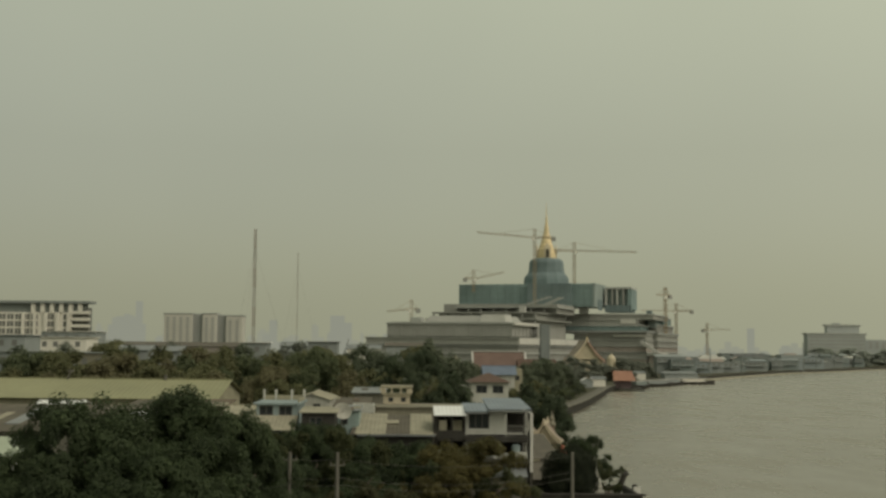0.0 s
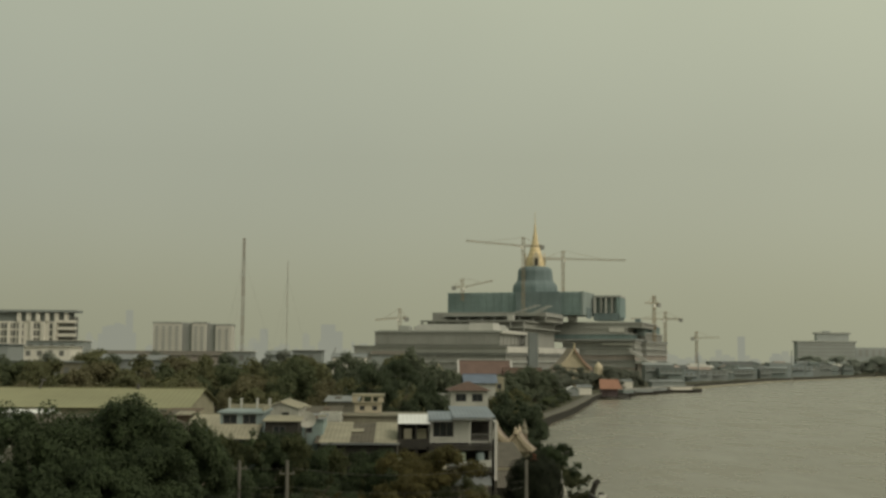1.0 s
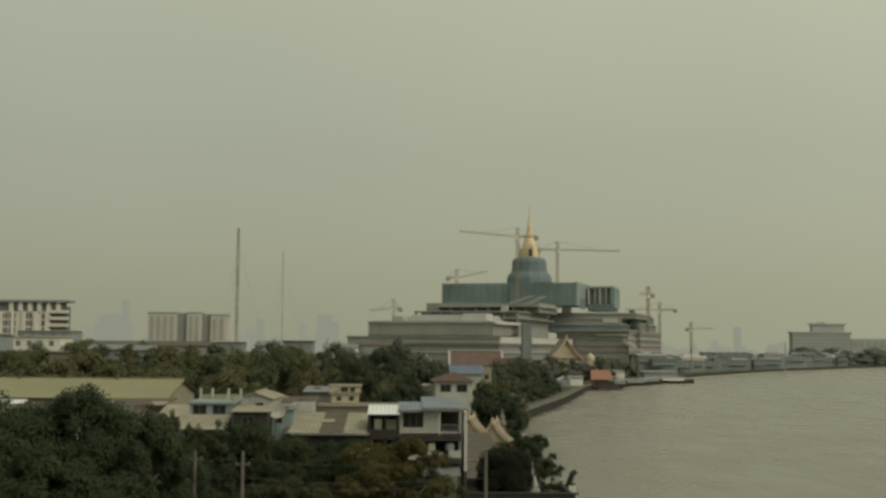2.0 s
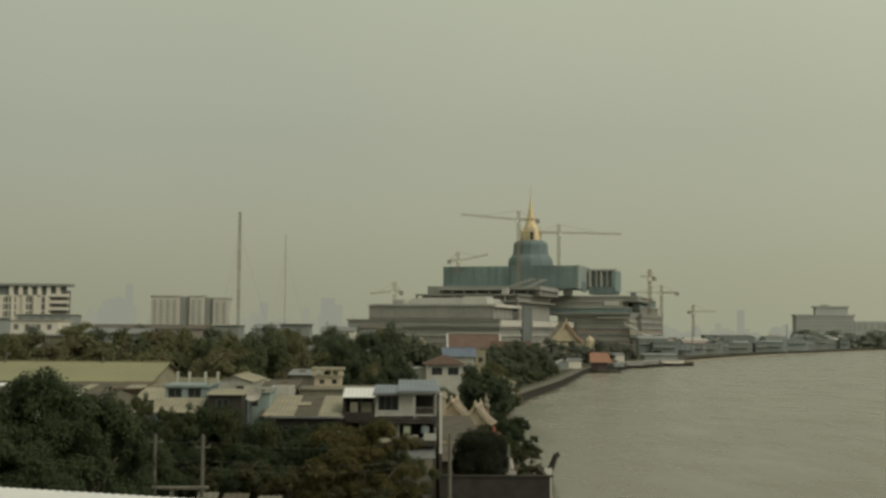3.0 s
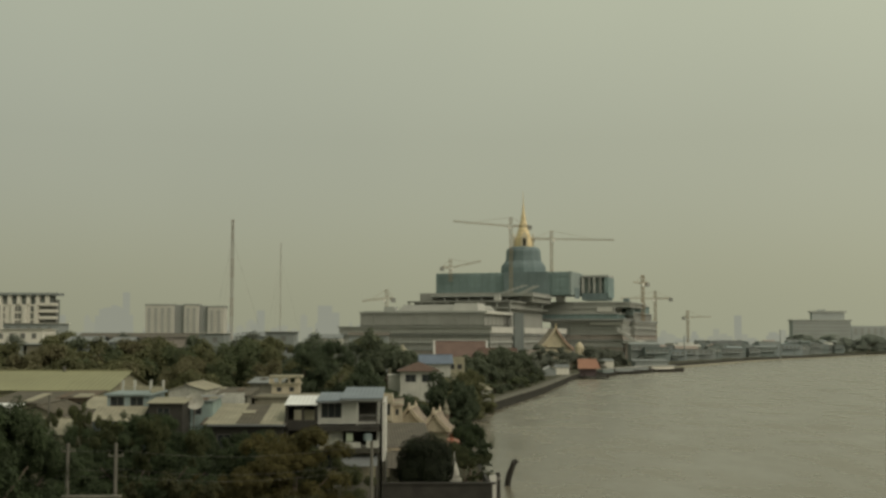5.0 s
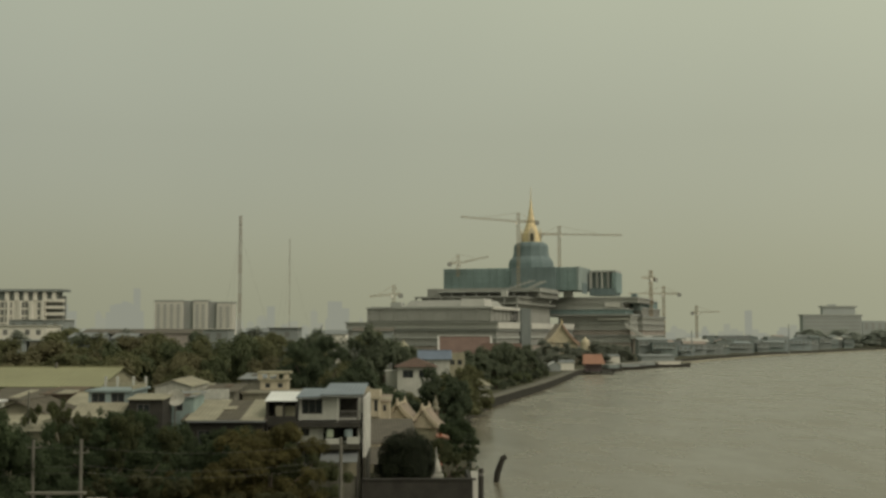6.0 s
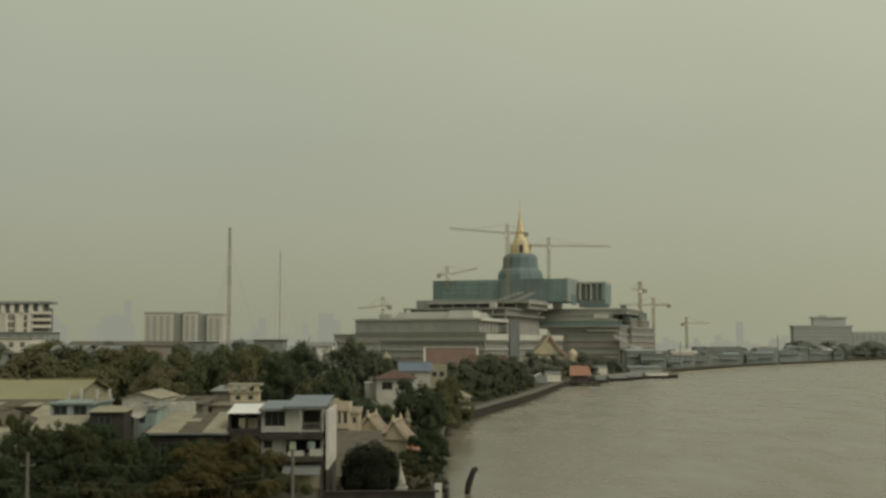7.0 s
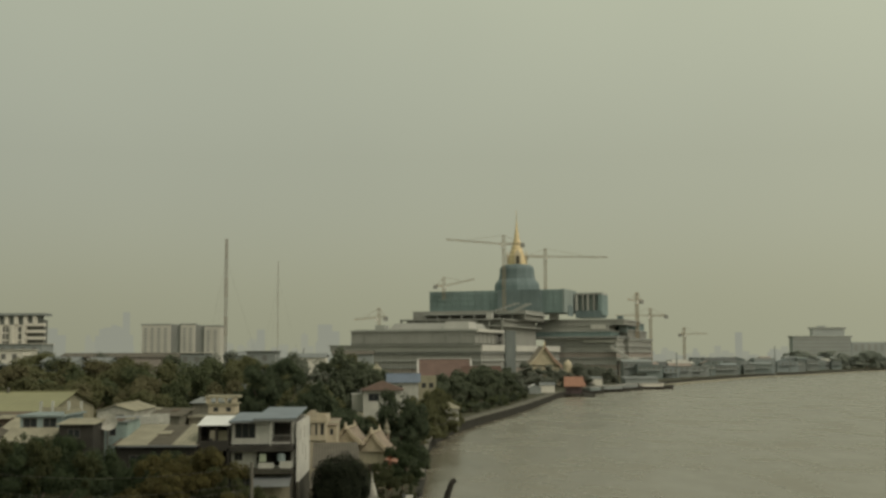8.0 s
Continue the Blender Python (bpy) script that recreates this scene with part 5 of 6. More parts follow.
# pier and moored boats
pier = thing("pier", "wooden ferry pier with an orange tiled roof", "pier", (0, 0, 0))
part("deck", Geo().box(84, 101, 522, 536, 0.6, 1.1), DARKWOOD, pier)
part("roof", Geo().ribbed((87.6, 526, 4.2), (97.4, 526, 4.2), (96.6, 532, 8.3), (88.4, 532, 8.3), 0.8, 0.12), TILE_OR, pier, "bright orange tiled roof")
part("cabin", Geo().box(89, 96, 528.5, 534, 1.1, 5.0), mat("dull_purple_brown_paint", (0.16, 0.12, 0.12), 0.8, 0.2, 0.3), pier)
for x in (85, 90, 95, 100):
    part("pile", Geo().rod((x, 522.6, -2), (x, 522.6, 2.4), 0.3, n=8), DARKWOOD, pier)


def boat(x, y, length, turn, label, cabin):
    e = thing("boat", label, "boat", (x, y, 0), "moored boats", turn)
    L, w = length / 2, length * 0.11
    hull = Geo()
    rows = []
    for k in range(9):
        t = -1 + k / 4
        ww = w * (1 - abs(t) ** 3) + 0.1
        z = 1.3 + 0.7 * t * t
        rows.append([(t * L, -ww, z), (t * L, -ww * 0.6, -0.4), (t * L, ww * 0.6, -0.4), (t * L, ww, z)])
    hull.add([p for r in rows for p in r], [(4 * k + j, 4 * k + j + 1, 4 * k + j + 5, 4 * k + j + 4) for k in range(8) for j in range(3)] + [(4 * k, 4 * k + 4, 4 * k + 7, 4 * k + 3) for k in range(8)])
    part("hull", hull, DARKWOOD, e)
    part("cabin", Geo().box(-L * 0.6, L * 0.45, -w * 0.7, w * 0.7, 1.35, 2.9), cabin, e)
    part("canopy", Geo().slab((-L * 0.7, -w * 0.85, 3.2), (L * 0.55, -w * 0.85, 3.2), (L * 0.55, w * 0.85, 3.2), (-L * 0.7, w * 0.85, 3.2), 0.2), BAND, e, "pale canopy")
    return e


boat(118, 586, 26, 40, "long dark boat with a pale canopy moored at the bank", FAR_GREY)
boat(131, 612, 24, 45, "grey boat moored beside the pier", FAR_GREY)
boat(146, 628, 26, 20, "dark river boat with a white canopy", FAR_W)
boat(106, 562, 18, 50, "small dark boat moored at the pier", FAR_GREEN)
house("white shed on the bank by the pier", 76, 82, 512, 518, 5.2, FAR_W, "gable_x", SHEET_G, 1.0, 0.3, group="sheds by the pier")
house("grey shed on the bank by the pier", 70, 75, 500, 506, 4.6, FAR_GREY, "gable_y", SHEET_W, 1.2, 0.3, group="sheds by the pier")
house("pale shed on the bank by the pier", 108, 116, 600, 606, 6.0, FAR_W, "mono", SHEET_G, 1.0, 0.3, group="sheds by the pier")
house("pale boat shed by the great building", 138, 156, 660, 672, 4.8, FAR_GREY, "mono", SHEET_G, 1.0, 0.5, group="sheds by the pier")


# ---- the great building under construction ----
PU, PV, PO = Vector((0.94, -0.342)), Vector((0.342, 0.94)), Vector((60.0, 726.0))


def plan(u, v):
    q = PO + PU * u + PV * v
    return q.x, q.y


class Wing(Geo):
    """Boxes laid out along the great building's own axes."""

    def blk(self, u0, u1, v0, v1, z0, z1, batter=0.0):
        c = [(u0, v0), (u1, v0), (u1, v1), (u0, v1)]
        b = batter
        d = [(u0 + b, v0 + b), (u1 - b, v0 + b), (u1 - b, v1 - b), (u0 + b, v1 - b)]
        return self.hexa([(*plan(*p), z0) for p in c], [(*plan(*p), z1) for p in d])


palace = thing("parliament_building", "huge tiered stone building under construction with green nets", "building", (0, 0, 0))


def storey(u0, u1, v0, v1, z0, z1, wall, band, bays, name="storey", fascia=0.9):
    """A tier: wall, projecting fascia on top, upright fins that divide it."""
    s = part(name, Wing().blk(u0, u1, v0, v1, z0, z1 - fascia), wall, palace)
    part("fascia", Wing().blk(u0 - 0.8, u1 + 0.8, v0 - 0.8, v1 + 0.8, z1 - fascia, z1), band, s)
    if bays:
        n = max(2, int((u1 - u0) / bays))
        for k in range(n + 1):
            u = u0 + (u1 - u0) * k / n
            part("fin", Wing().blk(u - 0.25, u + 0.25, v0 - 0.35, v0 - 0.002, z0, z1 - fascia), wall, s)
        n = max(2, int((v1 - v0) / bays))
        for k in range(n + 1):
            v = v0 + (v1 - v0) * k / n
            part("fin", Wing().blk(u1 + 0.002, u1 + 0.35, v - 0.25, v + 0.25, z0, z1 - fascia), wall, s)
    return s


# long stone wing: four storeys, a pale crowning band, sunlight painted on its river side
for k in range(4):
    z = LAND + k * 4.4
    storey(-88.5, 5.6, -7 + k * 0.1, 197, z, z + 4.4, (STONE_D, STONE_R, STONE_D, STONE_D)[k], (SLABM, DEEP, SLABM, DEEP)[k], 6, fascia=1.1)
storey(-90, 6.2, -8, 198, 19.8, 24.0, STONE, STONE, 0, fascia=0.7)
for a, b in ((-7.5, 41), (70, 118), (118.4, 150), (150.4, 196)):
    part("stone_panel", Wing().blk(6.21, 7.1, a, b, 20.0, 23.7), HAZE_W, palace, "stone band in a sunlit tone")
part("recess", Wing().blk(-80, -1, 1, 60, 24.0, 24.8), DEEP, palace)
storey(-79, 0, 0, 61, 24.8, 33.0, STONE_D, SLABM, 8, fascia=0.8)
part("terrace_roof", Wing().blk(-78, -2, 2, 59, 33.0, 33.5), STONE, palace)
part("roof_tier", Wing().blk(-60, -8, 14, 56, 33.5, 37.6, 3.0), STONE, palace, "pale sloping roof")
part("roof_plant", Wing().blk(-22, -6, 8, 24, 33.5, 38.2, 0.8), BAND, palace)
# river-side roof edge takes the same painted sunlight
part("roof_edge", Wing().blk(0.85, 2.2, -1, 60, 31.6, 33.4), HAZE_W, palace, "pale roof edge in a sunlit tone")
for a, b, c in ((-70, 16, 3.0), (-52, 30, 4.5), (-34, 24, 2.6)):
    part("roof_unit", Wing().blk(a, a + 7, b, b + 6, 33.5, 33.5 + c), SLABM, palace)
# hoist tower wrapped in faded net against the river side
part("hoist_tower", Wing().blk(6.3, 7.3, 44, 67, LAND, 33.0), NET_G, palace, "faded grey net over a hoist tower")
# open floors behind the stone wing
part("inner_block", Wing().blk(-78, -10, 96, 190, 24.0, 42.2), STONE_D, palace)
for z, a, b, v0 in ((33.0, -84, -6, 84), (37.6, -82, -8, 92), (42.4, -78, -2, 130)):
    part("floor_slab", Wing().blk(a, b, v0, 192, z + 3.7, z + 4.6), SLABM if z > 40 else STONE_D, palace)
    n = int((b - a) / 9)
    for k in range(n + 1):
        u = a + 1 + (b - a - 2) * k / n
        part("column", Wing().blk(u - 0.6, u + 0.6, v0 + 0.6, v0 + 1.8, z, z + 3.7), STONE_D, palace)
part("upper_core", Wing().blk(-88, -4, 136, 192, 42.3, 49.2), STONE_D, palace)
part("stair_enclosure", Wing().blk(-21, -17, 96, 100, 38, 46), BAND, palace)
for u, du, v, dz in ((-30, 3.2, 128, 1.0), (-14, 2.0, 126, 0.9)):
    g = Wing()
    for k in range(7):
        g.blk(u + k * du, u + 4.6 + k * du, v, v + 1.6, 47.0 + k * dz, 48.0 + k * dz)
    part("stair_flight", g, SLABM, palace, "pale slanting stair flight")
# netted upper block


def net_block(u0, u1, v0, v1, z0, z1, m, label):
    s = part("netted_block", Wing().blk(u0, u1, v0, v1, z0, z1), m, palace, label)
    n = int((u1 - u0) / 6)
    for k in range(n + 1):
        u = u0 + (u1 - u0) * k / n
        part("scaffold_post", Wing().blk(u - 0.2, u + 0.2, v0 - 0.3, v0 - 0.004, z0, z1 + 0.3), NET_P, s)
    for z in np.arange(z0 + 2, z1, 4.0):
        part("scaffold_ledger", Wing().blk(u0 - 0.1, u1 + 0.1, v0 - 0.5, v0 - 0.31, z - 0.12, z + 0.12), NET_P, s)
    return s


net_block(-94.5, 9.5, 193, 238, 49.2, 66.4, NET, "block wrapped in dull green safety nets")
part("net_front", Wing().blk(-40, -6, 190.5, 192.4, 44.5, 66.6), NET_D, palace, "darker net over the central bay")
# river-side net is a lighter copy, sunlight put into its colour
part("net_side", Wing().blk(9.51, 11.0, 194, 238, 49.2, 66.8), NET_L, palace, "green net in a sunlit tone on the river side")
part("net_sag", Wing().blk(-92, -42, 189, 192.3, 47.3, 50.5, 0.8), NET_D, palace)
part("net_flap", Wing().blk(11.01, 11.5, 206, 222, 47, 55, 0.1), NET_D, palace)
# open-bayed block beside it
part("bay_floor", Wing().blk(12.5, 32, 226, 250, 46.0, 51.4), NET_D, palace)
part("bay_back", Wing().blk(13.5, 32, 229.2, 249, 51.4, 63.6), NET_L, palace)
part("bay_roof", Wing().blk(12.5, 33, 225.6, 250.4, 63.6, 65.2), SLABM, palace)
for u0, u1, m in ((12.5, 14.2, BAND), (17.6, 19.0, STONE_D), (21.5, 22.6, BAND), (26.2, 27.4, STONE_D), (30.4, 32.6, NET)):
    part("bay_pillar", Wing().blk(u0, u1, 225.8, 228.2, 51.4, 63.6), m, palace)
part("bay_screen", Wing().blk(32.61, 33.2, 226, 250, 48, 63.5), NET, palace, "green net over the bay's end")
# stepped drum under the spire
dx, dy = 105.2, 946.0
part("drum", Geo().lathe(dx, dy, [(17.6, 66), (17.4, 71.2), (16.6, 73.6), (15.8, 74.4), (14.0, 76.6), (13.5, 80), (13.3, 84.2), (12.4, 86.2), (10.6, 87.4), (7.0, 87.9)], 12, radians(-5)), NET_D, palace, "dark netted drum below the spire")
spire = part("spire", Geo().lathe(dx, dy, [(7.5, 87.8), (7.3, 91.0), (6.5, 93.6), (6.6, 94.2), (5.4, 96.8), (5.5, 97.4), (4.3, 100.0), (4.4, 100.6), (3.4, 103.2), (3.5, 103.8), (2.6, 106.6), (1.9, 110), (2.0, 110.6), (1.3, 114), (0.75, 118), (0.85, 118.6), (0.35, 122), (0.12, 131.2)], 12), GOLD, palace, "golden tiered spire")
niche = Geo()
for k in range(4):
    a = radians(-90 + k * 90)
    cx, cy = dx + 7.0 * math.cos(a), dy + 7.0 * math.sin(a)
    t = (-math.sin(a), math.cos(a))
    for w, z0, z1, o in ((2.5, 88, 95.5, 0.9),):
        c = [(cx + t[0] * s * w + math.cos(a) * q, cy + t[1] * s * w + math.sin(a) * q) for s, q in ((-1, 0), (1, 0), (1, o), (-1, o))]
        niche.hexa([(*p, z0) for p in c], [(*p, z1) for p in c])
        tip = (cx + math.cos(a) * o / 2, cy + math.sin(a) * o / 2)
        niche.hexa([(*p, z1) for p in c], [(tip[0], tip[1], z1 + 4), (tip[0] + 0.02, tip[1], z1 + 4), (tip[0] + 0.02, tip[1] + 0.02, z1 + 4), (tip[0], tip[1] + 0.02, z1 + 4)])
part("porch", niche, GOLD_P, spire, "pale gold gabled porch")
# dark solid on the porch front stands for the niche's shade
part("arch_opening", Geo().box(dx - 1.3, dx + 1.3, dy - 8.02, dy - 7.92, 88.2, 93.4).lathe(dx, dy - 7.6, [(1.3, 93.0), (0.9, 94.2), (0.1, 94.8)], 10), DARKCON, spire)
# river-side mass behind the stone wing: slabs, recessed floors, white infill
for k in range(6):
    z = LAND + k * 4.6
    storey(-6, 48.5 - k * 0.15, 200 + k * 0.3, 290, z, z + 4.6, (STONE, STONE_R, STONE, STONE_R, STONE, STONE)[k], (SLABM, SLABM, DEEP, SLABM, SLABM, BAND)[k], 7, fascia=(0.9, 0.8, 1.2, 0.9, 0.9, 1.3)[k])
# eave slab whose shade is put into its colour
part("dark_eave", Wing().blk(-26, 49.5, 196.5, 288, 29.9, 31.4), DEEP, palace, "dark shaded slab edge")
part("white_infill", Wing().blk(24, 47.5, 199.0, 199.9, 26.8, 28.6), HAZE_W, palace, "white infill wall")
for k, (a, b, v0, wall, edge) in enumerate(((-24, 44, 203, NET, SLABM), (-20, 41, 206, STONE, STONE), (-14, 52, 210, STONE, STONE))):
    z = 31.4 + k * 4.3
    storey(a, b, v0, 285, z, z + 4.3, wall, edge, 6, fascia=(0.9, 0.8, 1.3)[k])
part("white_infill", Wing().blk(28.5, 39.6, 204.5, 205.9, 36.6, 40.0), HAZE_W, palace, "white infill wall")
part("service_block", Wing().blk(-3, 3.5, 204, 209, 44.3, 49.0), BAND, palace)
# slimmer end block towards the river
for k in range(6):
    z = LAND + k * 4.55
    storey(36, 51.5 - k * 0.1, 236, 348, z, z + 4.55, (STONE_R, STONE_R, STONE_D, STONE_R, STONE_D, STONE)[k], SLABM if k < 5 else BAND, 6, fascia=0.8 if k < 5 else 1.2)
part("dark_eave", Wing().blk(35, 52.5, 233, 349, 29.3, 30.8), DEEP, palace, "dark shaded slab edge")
storey(34, 50, 240, 330, 30.8, 37.0, STONE_D, SLABM, 5, fascia=0.8)
storey(33, 48, 240, 330, 37.0, 43.6, NET, BAND, 5, fascia=0.8)
part("net_patch", Wing().blk(44, 50.5, 236.5, 239.0, 34.5, 40.0), NET_L, palace, "pale net patch")
part("lift_head", Wing().blk(42, 46, 241, 246, 43.6, 47.6), NET_D, palace)
part("ramp", Geo().hexa([(*plan(45, 196), 22), (*plan(45, 199), 22), (*plan(62, 199), 11), (*plan(62, 196), 11)], [(*plan(45, 196), 24.4), (*plan(45, 199), 24.4), (*plan(62, 199), 13.6), (*plan(62, 196), 13.6)]), BAND, palace, "pale sloping ramp")
part("river_pavilion", Wing().blk(50, 60, 200, 222, LAND, 13.0), STONE_R, palace)
part("pavilion_roof", Wing().blk(49, 61, 198, 224, 13.0, 15.2), BAND, palace)


# ---- tower cranes ----
def lattice(g, a, b, w, step, r=0.16):
    a, b = Vector(a), Vector(b)
    d = (b - a).normalized()
    u = Vector((0, 0, 1)) if abs(d.z) < 0.5 else Vector((1, 0, 0))
    s = d.cross(u).normalized()
    u = s.cross(d)
    c = [(s * i + u * j) * (w / 2) for i, j in ((-1, -1), (1, -1), (1, 1), (-1, 1))]
    for k in c:
        g.rod(a + k, b + k, r, n=4)
    n = max(2, int((b - a).length / step))
    for i in range(n):
        p, q = a.lerp(b, i / n), a.lerp(b, (i + 1) / n)
        for k in range(4):
            e, f = (c[k], c[(k + 1) % 4]) if i % 2 else (c[(k + 1) % 4], c[k])
            g.rod(p + e, q + f, r * 0.6, n=3)
    return g


def crane(x, y, base, top, jib, counter, tip_rise=0.0, yaw=0.0, label="ochre tower crane above the building site"):
    e = thing("tower_crane", label, "tower crane", (x, y, base), "tower cranes", yaw)
    h = top - base
    part("mast", lattice(Geo(), (0, 0, 0), (0, 0, h), 1.8, 3.0, 0.22), CRANE_Y, e)
    hz = h - 6.5
    sgn = 1 if jib > 0 else -1
    part("jib", lattice(Geo(), (sgn * 1.5, 0, hz), (jib, 0, hz + tip_rise), 1.0, 3.0, 0.14), CRANE_Y, e)
    part("counter_jib", lattice(Geo(), (-sgn * 1.5, 0, hz), (-sgn * counter, 0, hz), 1.3, 2.5, 0.22), CRANE_Y, e)
    part("counterweight", Geo().box(-sgn * counter - 1.6, -sgn * counter + 1.6, -0.9, 0.9, hz - 2.6, hz + 0.4), STONE_D, e)
    part("cab", Geo().box(sgn * 1.3 - 1, sgn * 1.3 + 1, -2.2, -0.6, hz - 2.6, hz - 0.4), FAR_W, e)
    part("tie_rod", Geo().rod((0, 0, h), (jib * 0.6, 0, hz + 1 + tip_rise * 0.6), 0.12, n=4).rod((0, 0, h), (-sgn * counter * 0.9, 0, hz + 0.6), 0.12, n=4), CRANE_Y, e)
    return e


crane(91.4, 900, 40, 106.5, -43, 14, 3.4)
crane(129.2, 962, 60, 102.0, 50, 15, -0.6)
crane(47.6, 930, 60, 77.2, 23.5, 6.5, 5.0, label="small ochre tower crane on the roof")
crane(0.2, 846, 33, 50.6, -17, 4.6, -1.6, label="small ochre tower crane on the roof")
crane(201.8, 962, 30, 67, -9.5, 5, 0.6, 30)
crane(234.8, 1074, LAND, 58.5, -31, 14, 0.0)
crane(293, 1200, LAND, 44, 23, 4, 0.5, label="tower crane on a distant building site")


# ---- far buildings ----
def white_block():
    e = thing("apartment_building", "white seven-storey building with a dark top floor and balconies", "building", (0, 0, 0), "distant buildings")
    x0, x1, y0, y1 = -204.8, -168.0, 608.0, 617.0
    part("wall", Geo().box(x0, x1, y0, y1, LAND, 33.5), FAR_W, e)
    part("top_floor", Geo().box(x0 + 0.5, x1 + 6, y0 + 1.2, y1 - 1, 33.5, 38.0), FAR_D, e)
    part("roof", Geo().box(x0 - 1, x1 + 9.6, y0 - 1.5, y1 + 1, 38.0, 39.2), FAR_D, e, "grey overhanging roof")
    for k in range(6):
        part("pier", Geo().box(x0 + 17 + k * 4.6, x0 + 18.9 + k * 4.6, y0 - 0.8, y0 + 1.1, 33.5, 38.0), FAR_W, e)
    for f in range(6):
        z = 12.0 + f * 3.6
        for k in range(9):
            x = x0 + 1.6 + k * 3.95
            if k in (5, 7):
                continue
            w = part("window", Geo().box(x - 0.3, x + 2.9, y0 - 0.12, y0 - 0.004, z, z + 2.7), FAR_GL, e)
            part("mullion", Geo().box(x + 1.15, x + 1.4, y0 - 0.2, y0 - 0.125, z, z + 2.7), FAR_W, w)
    for k in range(5):
        part("fin", Geo().box(x0 + 12.6 + k * 5.6, x0 + 14.0 + k * 5.6, y0 - 1.4, y0 - 0.21, 12, 33.5), FAR_W, e)
    part("corner_block", Geo().box(x1, x1 + 8.0, y0 + 2, y1 - 1, LAND, 36.0), FAR_GL, e)
    for f in range(7):
        z = 13.0 + f * 3.3
        part("balcony", Geo().box(x1, x1 + 9.0, y0 - 0.6, y0 + 1.99, z, z + 1.45), FAR_W, e)
    part("stair_tower", Geo().box(x0 - 14, x0 - 1.5, y0 - 4, y0 + 6, LAND, 40.6).box(x0 - 9, x0 - 4, y0, y0 + 5, 40.6, 42.5), FAR_W, e)
    return e


# tower colours with haze mixed in
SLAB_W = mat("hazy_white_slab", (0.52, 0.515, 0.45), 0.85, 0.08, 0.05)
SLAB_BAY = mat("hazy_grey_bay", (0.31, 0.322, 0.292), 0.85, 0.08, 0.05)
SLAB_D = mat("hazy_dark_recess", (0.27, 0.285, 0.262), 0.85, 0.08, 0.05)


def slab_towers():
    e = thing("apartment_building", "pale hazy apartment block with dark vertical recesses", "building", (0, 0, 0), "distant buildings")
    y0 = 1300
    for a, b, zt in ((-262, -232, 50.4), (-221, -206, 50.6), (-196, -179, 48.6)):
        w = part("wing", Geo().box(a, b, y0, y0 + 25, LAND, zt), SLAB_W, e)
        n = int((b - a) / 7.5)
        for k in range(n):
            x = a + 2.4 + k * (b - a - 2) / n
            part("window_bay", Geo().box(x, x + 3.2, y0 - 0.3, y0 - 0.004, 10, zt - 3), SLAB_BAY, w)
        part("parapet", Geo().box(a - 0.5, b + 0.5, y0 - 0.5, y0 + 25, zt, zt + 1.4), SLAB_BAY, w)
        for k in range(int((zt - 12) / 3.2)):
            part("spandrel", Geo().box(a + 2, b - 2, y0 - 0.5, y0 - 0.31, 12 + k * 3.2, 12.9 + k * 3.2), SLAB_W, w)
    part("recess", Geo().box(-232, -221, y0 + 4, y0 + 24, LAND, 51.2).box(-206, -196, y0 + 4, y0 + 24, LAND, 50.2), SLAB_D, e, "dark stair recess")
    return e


# hall grey, lightened and cooled for haze
HALL = mat("hall_hazed_render", (0.35, 0.38, 0.36), 0.85, 0.1, 0.05)


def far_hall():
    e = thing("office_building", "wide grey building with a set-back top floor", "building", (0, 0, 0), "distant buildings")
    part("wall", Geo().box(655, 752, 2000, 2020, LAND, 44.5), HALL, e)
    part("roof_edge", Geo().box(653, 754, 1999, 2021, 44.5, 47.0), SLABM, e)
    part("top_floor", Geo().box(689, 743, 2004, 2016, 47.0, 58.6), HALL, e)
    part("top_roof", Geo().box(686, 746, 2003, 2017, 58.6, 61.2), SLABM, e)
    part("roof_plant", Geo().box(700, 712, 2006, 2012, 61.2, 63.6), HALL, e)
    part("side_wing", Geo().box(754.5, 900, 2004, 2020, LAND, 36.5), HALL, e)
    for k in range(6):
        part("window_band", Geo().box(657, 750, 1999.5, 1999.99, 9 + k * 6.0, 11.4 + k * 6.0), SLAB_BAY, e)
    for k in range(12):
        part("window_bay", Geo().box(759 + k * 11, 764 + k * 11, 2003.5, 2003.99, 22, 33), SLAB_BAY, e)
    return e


white_block()
slab_towers()
far_hall()


mobile = thing("mobile_crane", "small grey mobile crane with a raised boom", "crane", (-35, 602, LAND))
part("carrier", Geo().box(-4, 4, -1.3, 1.3, 0.6, 3.2), FAR_GREY, mobile)
part("boom", Geo().rod((-1, 0, 3.0), (4.6, 0, 19.6), 0.35, 0.2, 6), STEEL, mobile)
for wx in (-3, -1, 1.5, 3):
    part("wheel", Geo().rod((wx, -1.35, 0.6), (wx, 1.35, 0.6), 0.6, n=10), DARKWOOD, mobile)


def guyed_mast(x, y, top, w, label):
    e = thing("radio_mast", label, "radio mast", (x, y, LAND), "radio masts")
    n = 7
    h = (top - LAND) / n
    for k in range(n):
        part("section", lattice(Geo(), (0, 0, k * h), (0, 0, (k + 1) * h), w * (1 if k < n - 1 else 0.8), w * 1.6, w * 0.17), MAST_R if k % 2 == 0 else MAST_W, e, "faded red lattice section" if k % 2 == 0 else "off-white lattice section")
    for a in (0.3, 2.4, 4.5):
        part("guy_wire", Geo().rod((0, 0, h * 6), (30 * math.cos(a), 30 * math.sin(a), 0), 0.05, n=3), STEEL, e)
    return e


guyed_mast(-127.5, 992, 112.6, 1.9, "tall slim red and white radio mast")
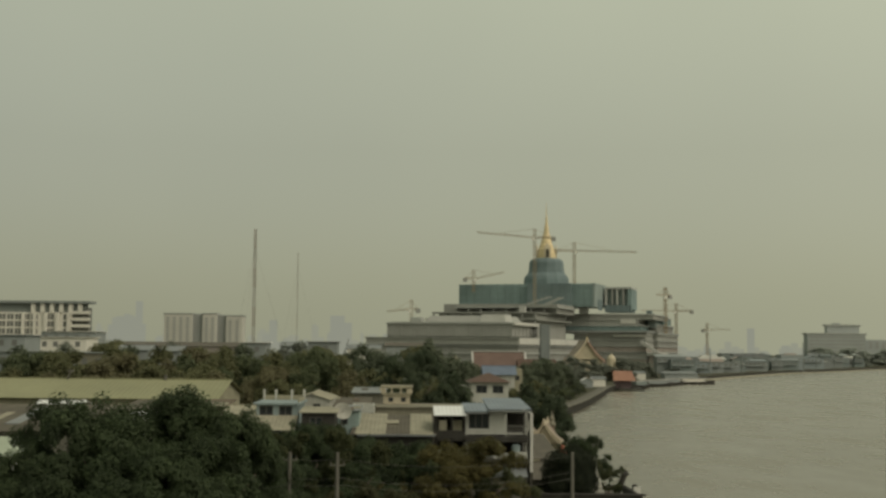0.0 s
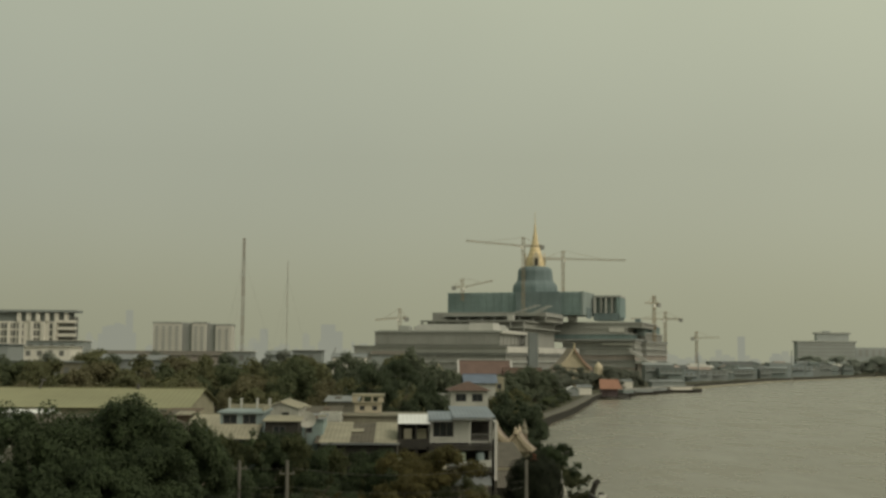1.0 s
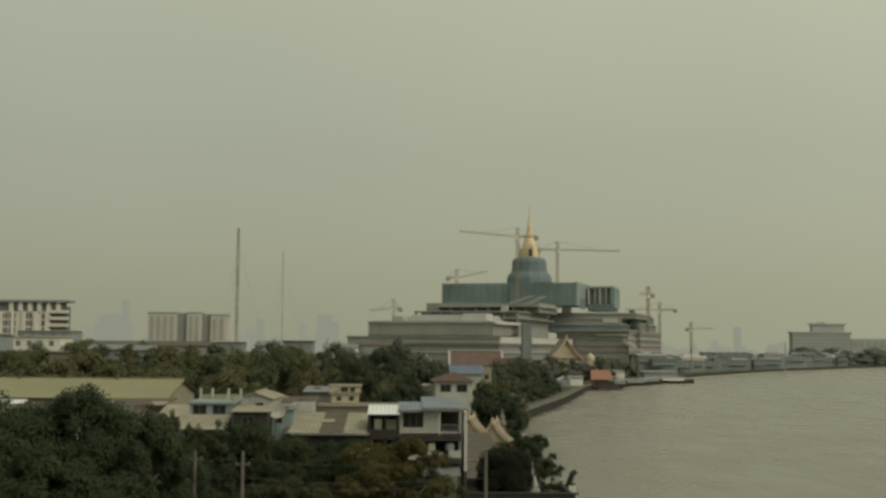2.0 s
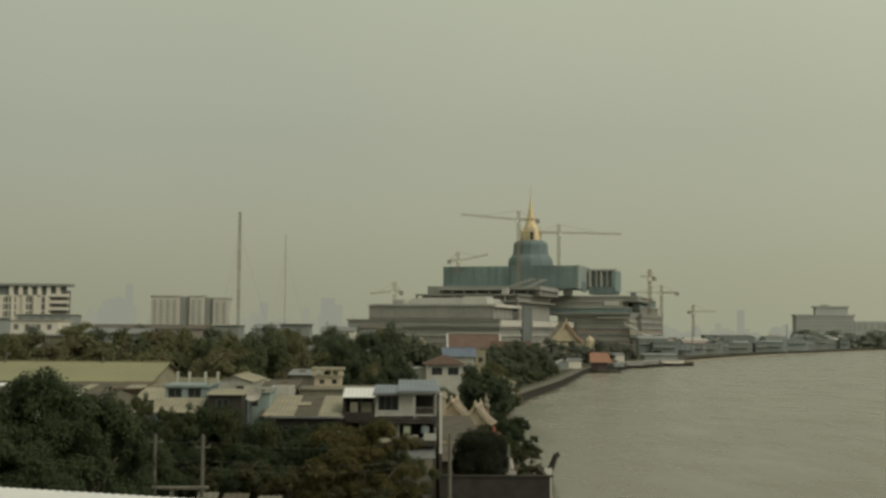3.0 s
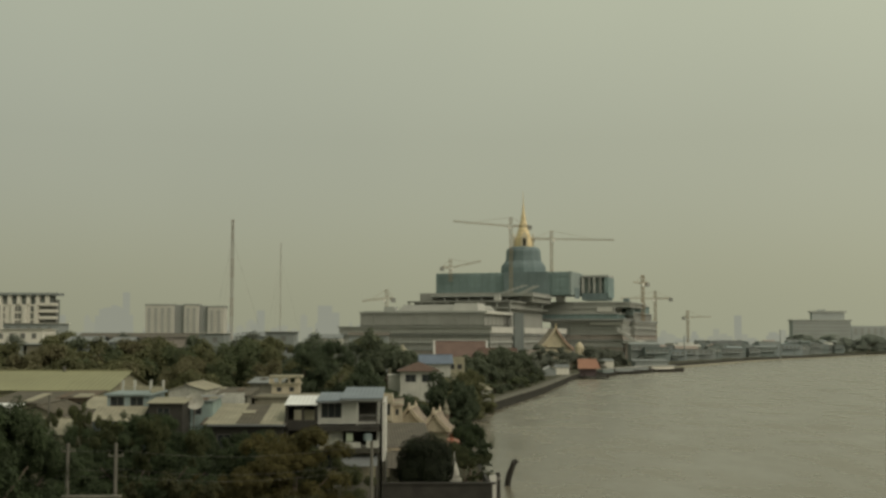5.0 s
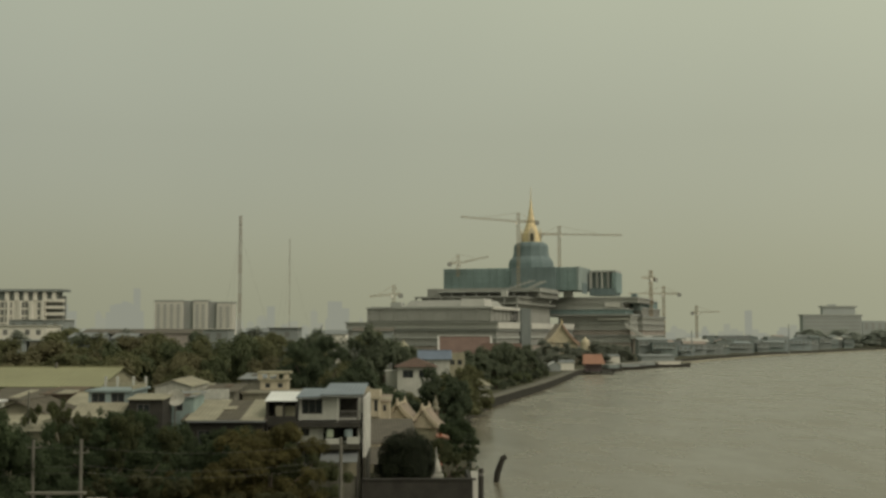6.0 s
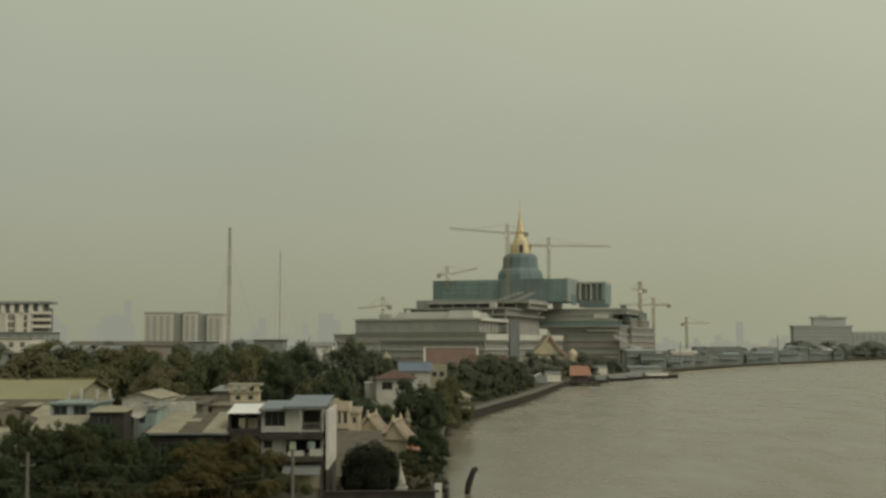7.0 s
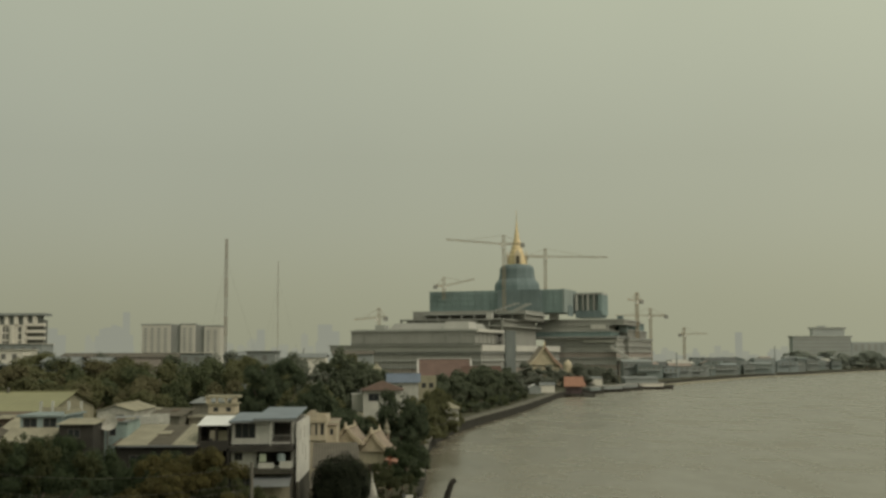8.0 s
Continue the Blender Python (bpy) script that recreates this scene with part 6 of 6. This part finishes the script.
guyed_mast(-140, 1500, 133, 0.8, "hazy slender radio mast in the distance")

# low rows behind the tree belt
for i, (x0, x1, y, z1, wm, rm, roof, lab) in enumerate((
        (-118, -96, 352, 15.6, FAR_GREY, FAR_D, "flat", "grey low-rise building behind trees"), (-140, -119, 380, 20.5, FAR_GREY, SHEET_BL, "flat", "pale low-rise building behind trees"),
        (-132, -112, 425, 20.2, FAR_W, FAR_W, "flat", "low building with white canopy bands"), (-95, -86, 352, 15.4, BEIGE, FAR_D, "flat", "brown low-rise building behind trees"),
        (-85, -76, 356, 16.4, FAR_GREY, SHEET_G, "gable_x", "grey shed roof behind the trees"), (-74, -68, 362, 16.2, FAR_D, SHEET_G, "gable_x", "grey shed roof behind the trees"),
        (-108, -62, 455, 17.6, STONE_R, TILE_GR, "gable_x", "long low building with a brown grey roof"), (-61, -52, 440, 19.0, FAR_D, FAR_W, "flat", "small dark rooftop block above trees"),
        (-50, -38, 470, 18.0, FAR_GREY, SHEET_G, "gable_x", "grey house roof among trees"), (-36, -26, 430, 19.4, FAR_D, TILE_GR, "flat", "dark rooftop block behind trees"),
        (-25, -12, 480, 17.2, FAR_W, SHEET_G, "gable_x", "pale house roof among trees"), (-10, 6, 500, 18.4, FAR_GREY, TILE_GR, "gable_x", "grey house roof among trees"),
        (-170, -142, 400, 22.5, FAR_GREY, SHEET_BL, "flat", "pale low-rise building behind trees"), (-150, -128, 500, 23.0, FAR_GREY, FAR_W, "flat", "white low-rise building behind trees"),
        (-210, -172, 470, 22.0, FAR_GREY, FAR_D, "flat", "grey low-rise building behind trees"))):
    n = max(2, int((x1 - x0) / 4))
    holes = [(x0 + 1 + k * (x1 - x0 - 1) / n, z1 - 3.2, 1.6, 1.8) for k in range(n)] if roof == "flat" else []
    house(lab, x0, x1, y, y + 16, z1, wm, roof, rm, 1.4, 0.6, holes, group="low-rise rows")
# low rows on the far bank
rb = random.Random(41)
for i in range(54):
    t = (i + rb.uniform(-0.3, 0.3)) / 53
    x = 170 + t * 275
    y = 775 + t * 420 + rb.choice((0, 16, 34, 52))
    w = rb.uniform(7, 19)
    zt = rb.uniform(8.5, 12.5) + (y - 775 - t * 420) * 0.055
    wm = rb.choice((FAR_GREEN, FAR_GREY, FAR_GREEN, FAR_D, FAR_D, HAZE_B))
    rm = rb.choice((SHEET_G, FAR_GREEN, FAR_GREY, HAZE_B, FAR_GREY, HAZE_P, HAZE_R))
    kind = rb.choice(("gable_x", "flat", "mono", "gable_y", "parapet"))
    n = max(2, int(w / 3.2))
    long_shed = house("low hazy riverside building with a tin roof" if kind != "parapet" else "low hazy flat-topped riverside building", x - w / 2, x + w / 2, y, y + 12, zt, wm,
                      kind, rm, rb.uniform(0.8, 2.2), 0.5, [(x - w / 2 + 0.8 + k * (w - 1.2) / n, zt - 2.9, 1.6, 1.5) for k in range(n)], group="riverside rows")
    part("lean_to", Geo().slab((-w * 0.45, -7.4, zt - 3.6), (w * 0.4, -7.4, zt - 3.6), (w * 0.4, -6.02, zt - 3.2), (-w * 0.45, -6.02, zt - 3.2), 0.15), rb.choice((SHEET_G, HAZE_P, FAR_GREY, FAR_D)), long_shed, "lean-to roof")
for x, y, h in ((196, 795, 17), (232, 850, 14), (307, 948, 22), (338, 1010, 15), (378, 1080, 15)):
    far_pole = thing("river_post", "dark slim post at the far bank", "post", (x, y, LAND), "far bank posts")
    part("shaft", Geo().rod((0, 0, -1), (0, 0, h), 0.45, 0.3, 6), FAR_D, far_pole)
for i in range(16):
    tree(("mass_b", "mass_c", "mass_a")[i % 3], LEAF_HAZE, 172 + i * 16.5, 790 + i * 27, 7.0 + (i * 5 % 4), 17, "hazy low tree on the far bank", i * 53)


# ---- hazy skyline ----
# the boxes emit a flat haze colour instead of being lit
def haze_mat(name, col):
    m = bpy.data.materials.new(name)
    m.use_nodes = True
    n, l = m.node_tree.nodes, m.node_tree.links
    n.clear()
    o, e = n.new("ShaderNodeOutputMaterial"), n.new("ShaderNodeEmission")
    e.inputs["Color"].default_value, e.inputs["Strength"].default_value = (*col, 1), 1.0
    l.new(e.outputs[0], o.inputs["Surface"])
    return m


def skyline(seed, y, count, low, high, tall, col, label):
    g, rs = Geo(), random.Random(seed)
    for k in range(count):
        x = -1150 + k * 2500 / count + rs.uniform(-12, 12)
        zt = rs.uniform(low, high) if k % 5 else rs.uniform(high, tall)
        zt *= 1.0 if x < 150 else 0.5
        w, yy = rs.uniform(4, 13), y + rs.uniform(0, 160)
        g.box(x - w, x + w, yy, yy + 20, 0, zt)
        if rs.random() < 0.6:
            g.box(x - w * 0.6, x + w * rs.uniform(0.2, 0.7), yy + 2, yy + 18, zt, zt + rs.uniform(2, 9))
        if zt > high:
            g.rod((x, yy + 8, zt), (x, yy + 8, zt + rs.uniform(8, 20)), 1.2, 0.4, 4)
    return g, label, haze_mat("hazy_skyline_" + str(seed), col)


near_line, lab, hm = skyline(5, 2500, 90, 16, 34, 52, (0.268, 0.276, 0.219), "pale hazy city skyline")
for k in range(9):
    q = (k - 4) / 4
    near_line.box(-612 + k * 8, -604 + k * 8, 2480 + k % 3, 2500, 0, 50 + 26 * math.sqrt(max(0.0, 1 - q * q * 0.9)) + (k * 5 % 3) * 2)
for x, w, zt in ((-700, 7, 74), (-682, 6, 60), (-552, 5, 106), (-150, 14, 80), (-128, 7, 66), (-280, 7, 70), (698, 5, 62)):
    near_line.box(x - w, x + w, 2480, 2500, 0, zt)
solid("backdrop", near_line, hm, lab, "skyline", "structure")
# the farther row glows a little paler, as deeper haze
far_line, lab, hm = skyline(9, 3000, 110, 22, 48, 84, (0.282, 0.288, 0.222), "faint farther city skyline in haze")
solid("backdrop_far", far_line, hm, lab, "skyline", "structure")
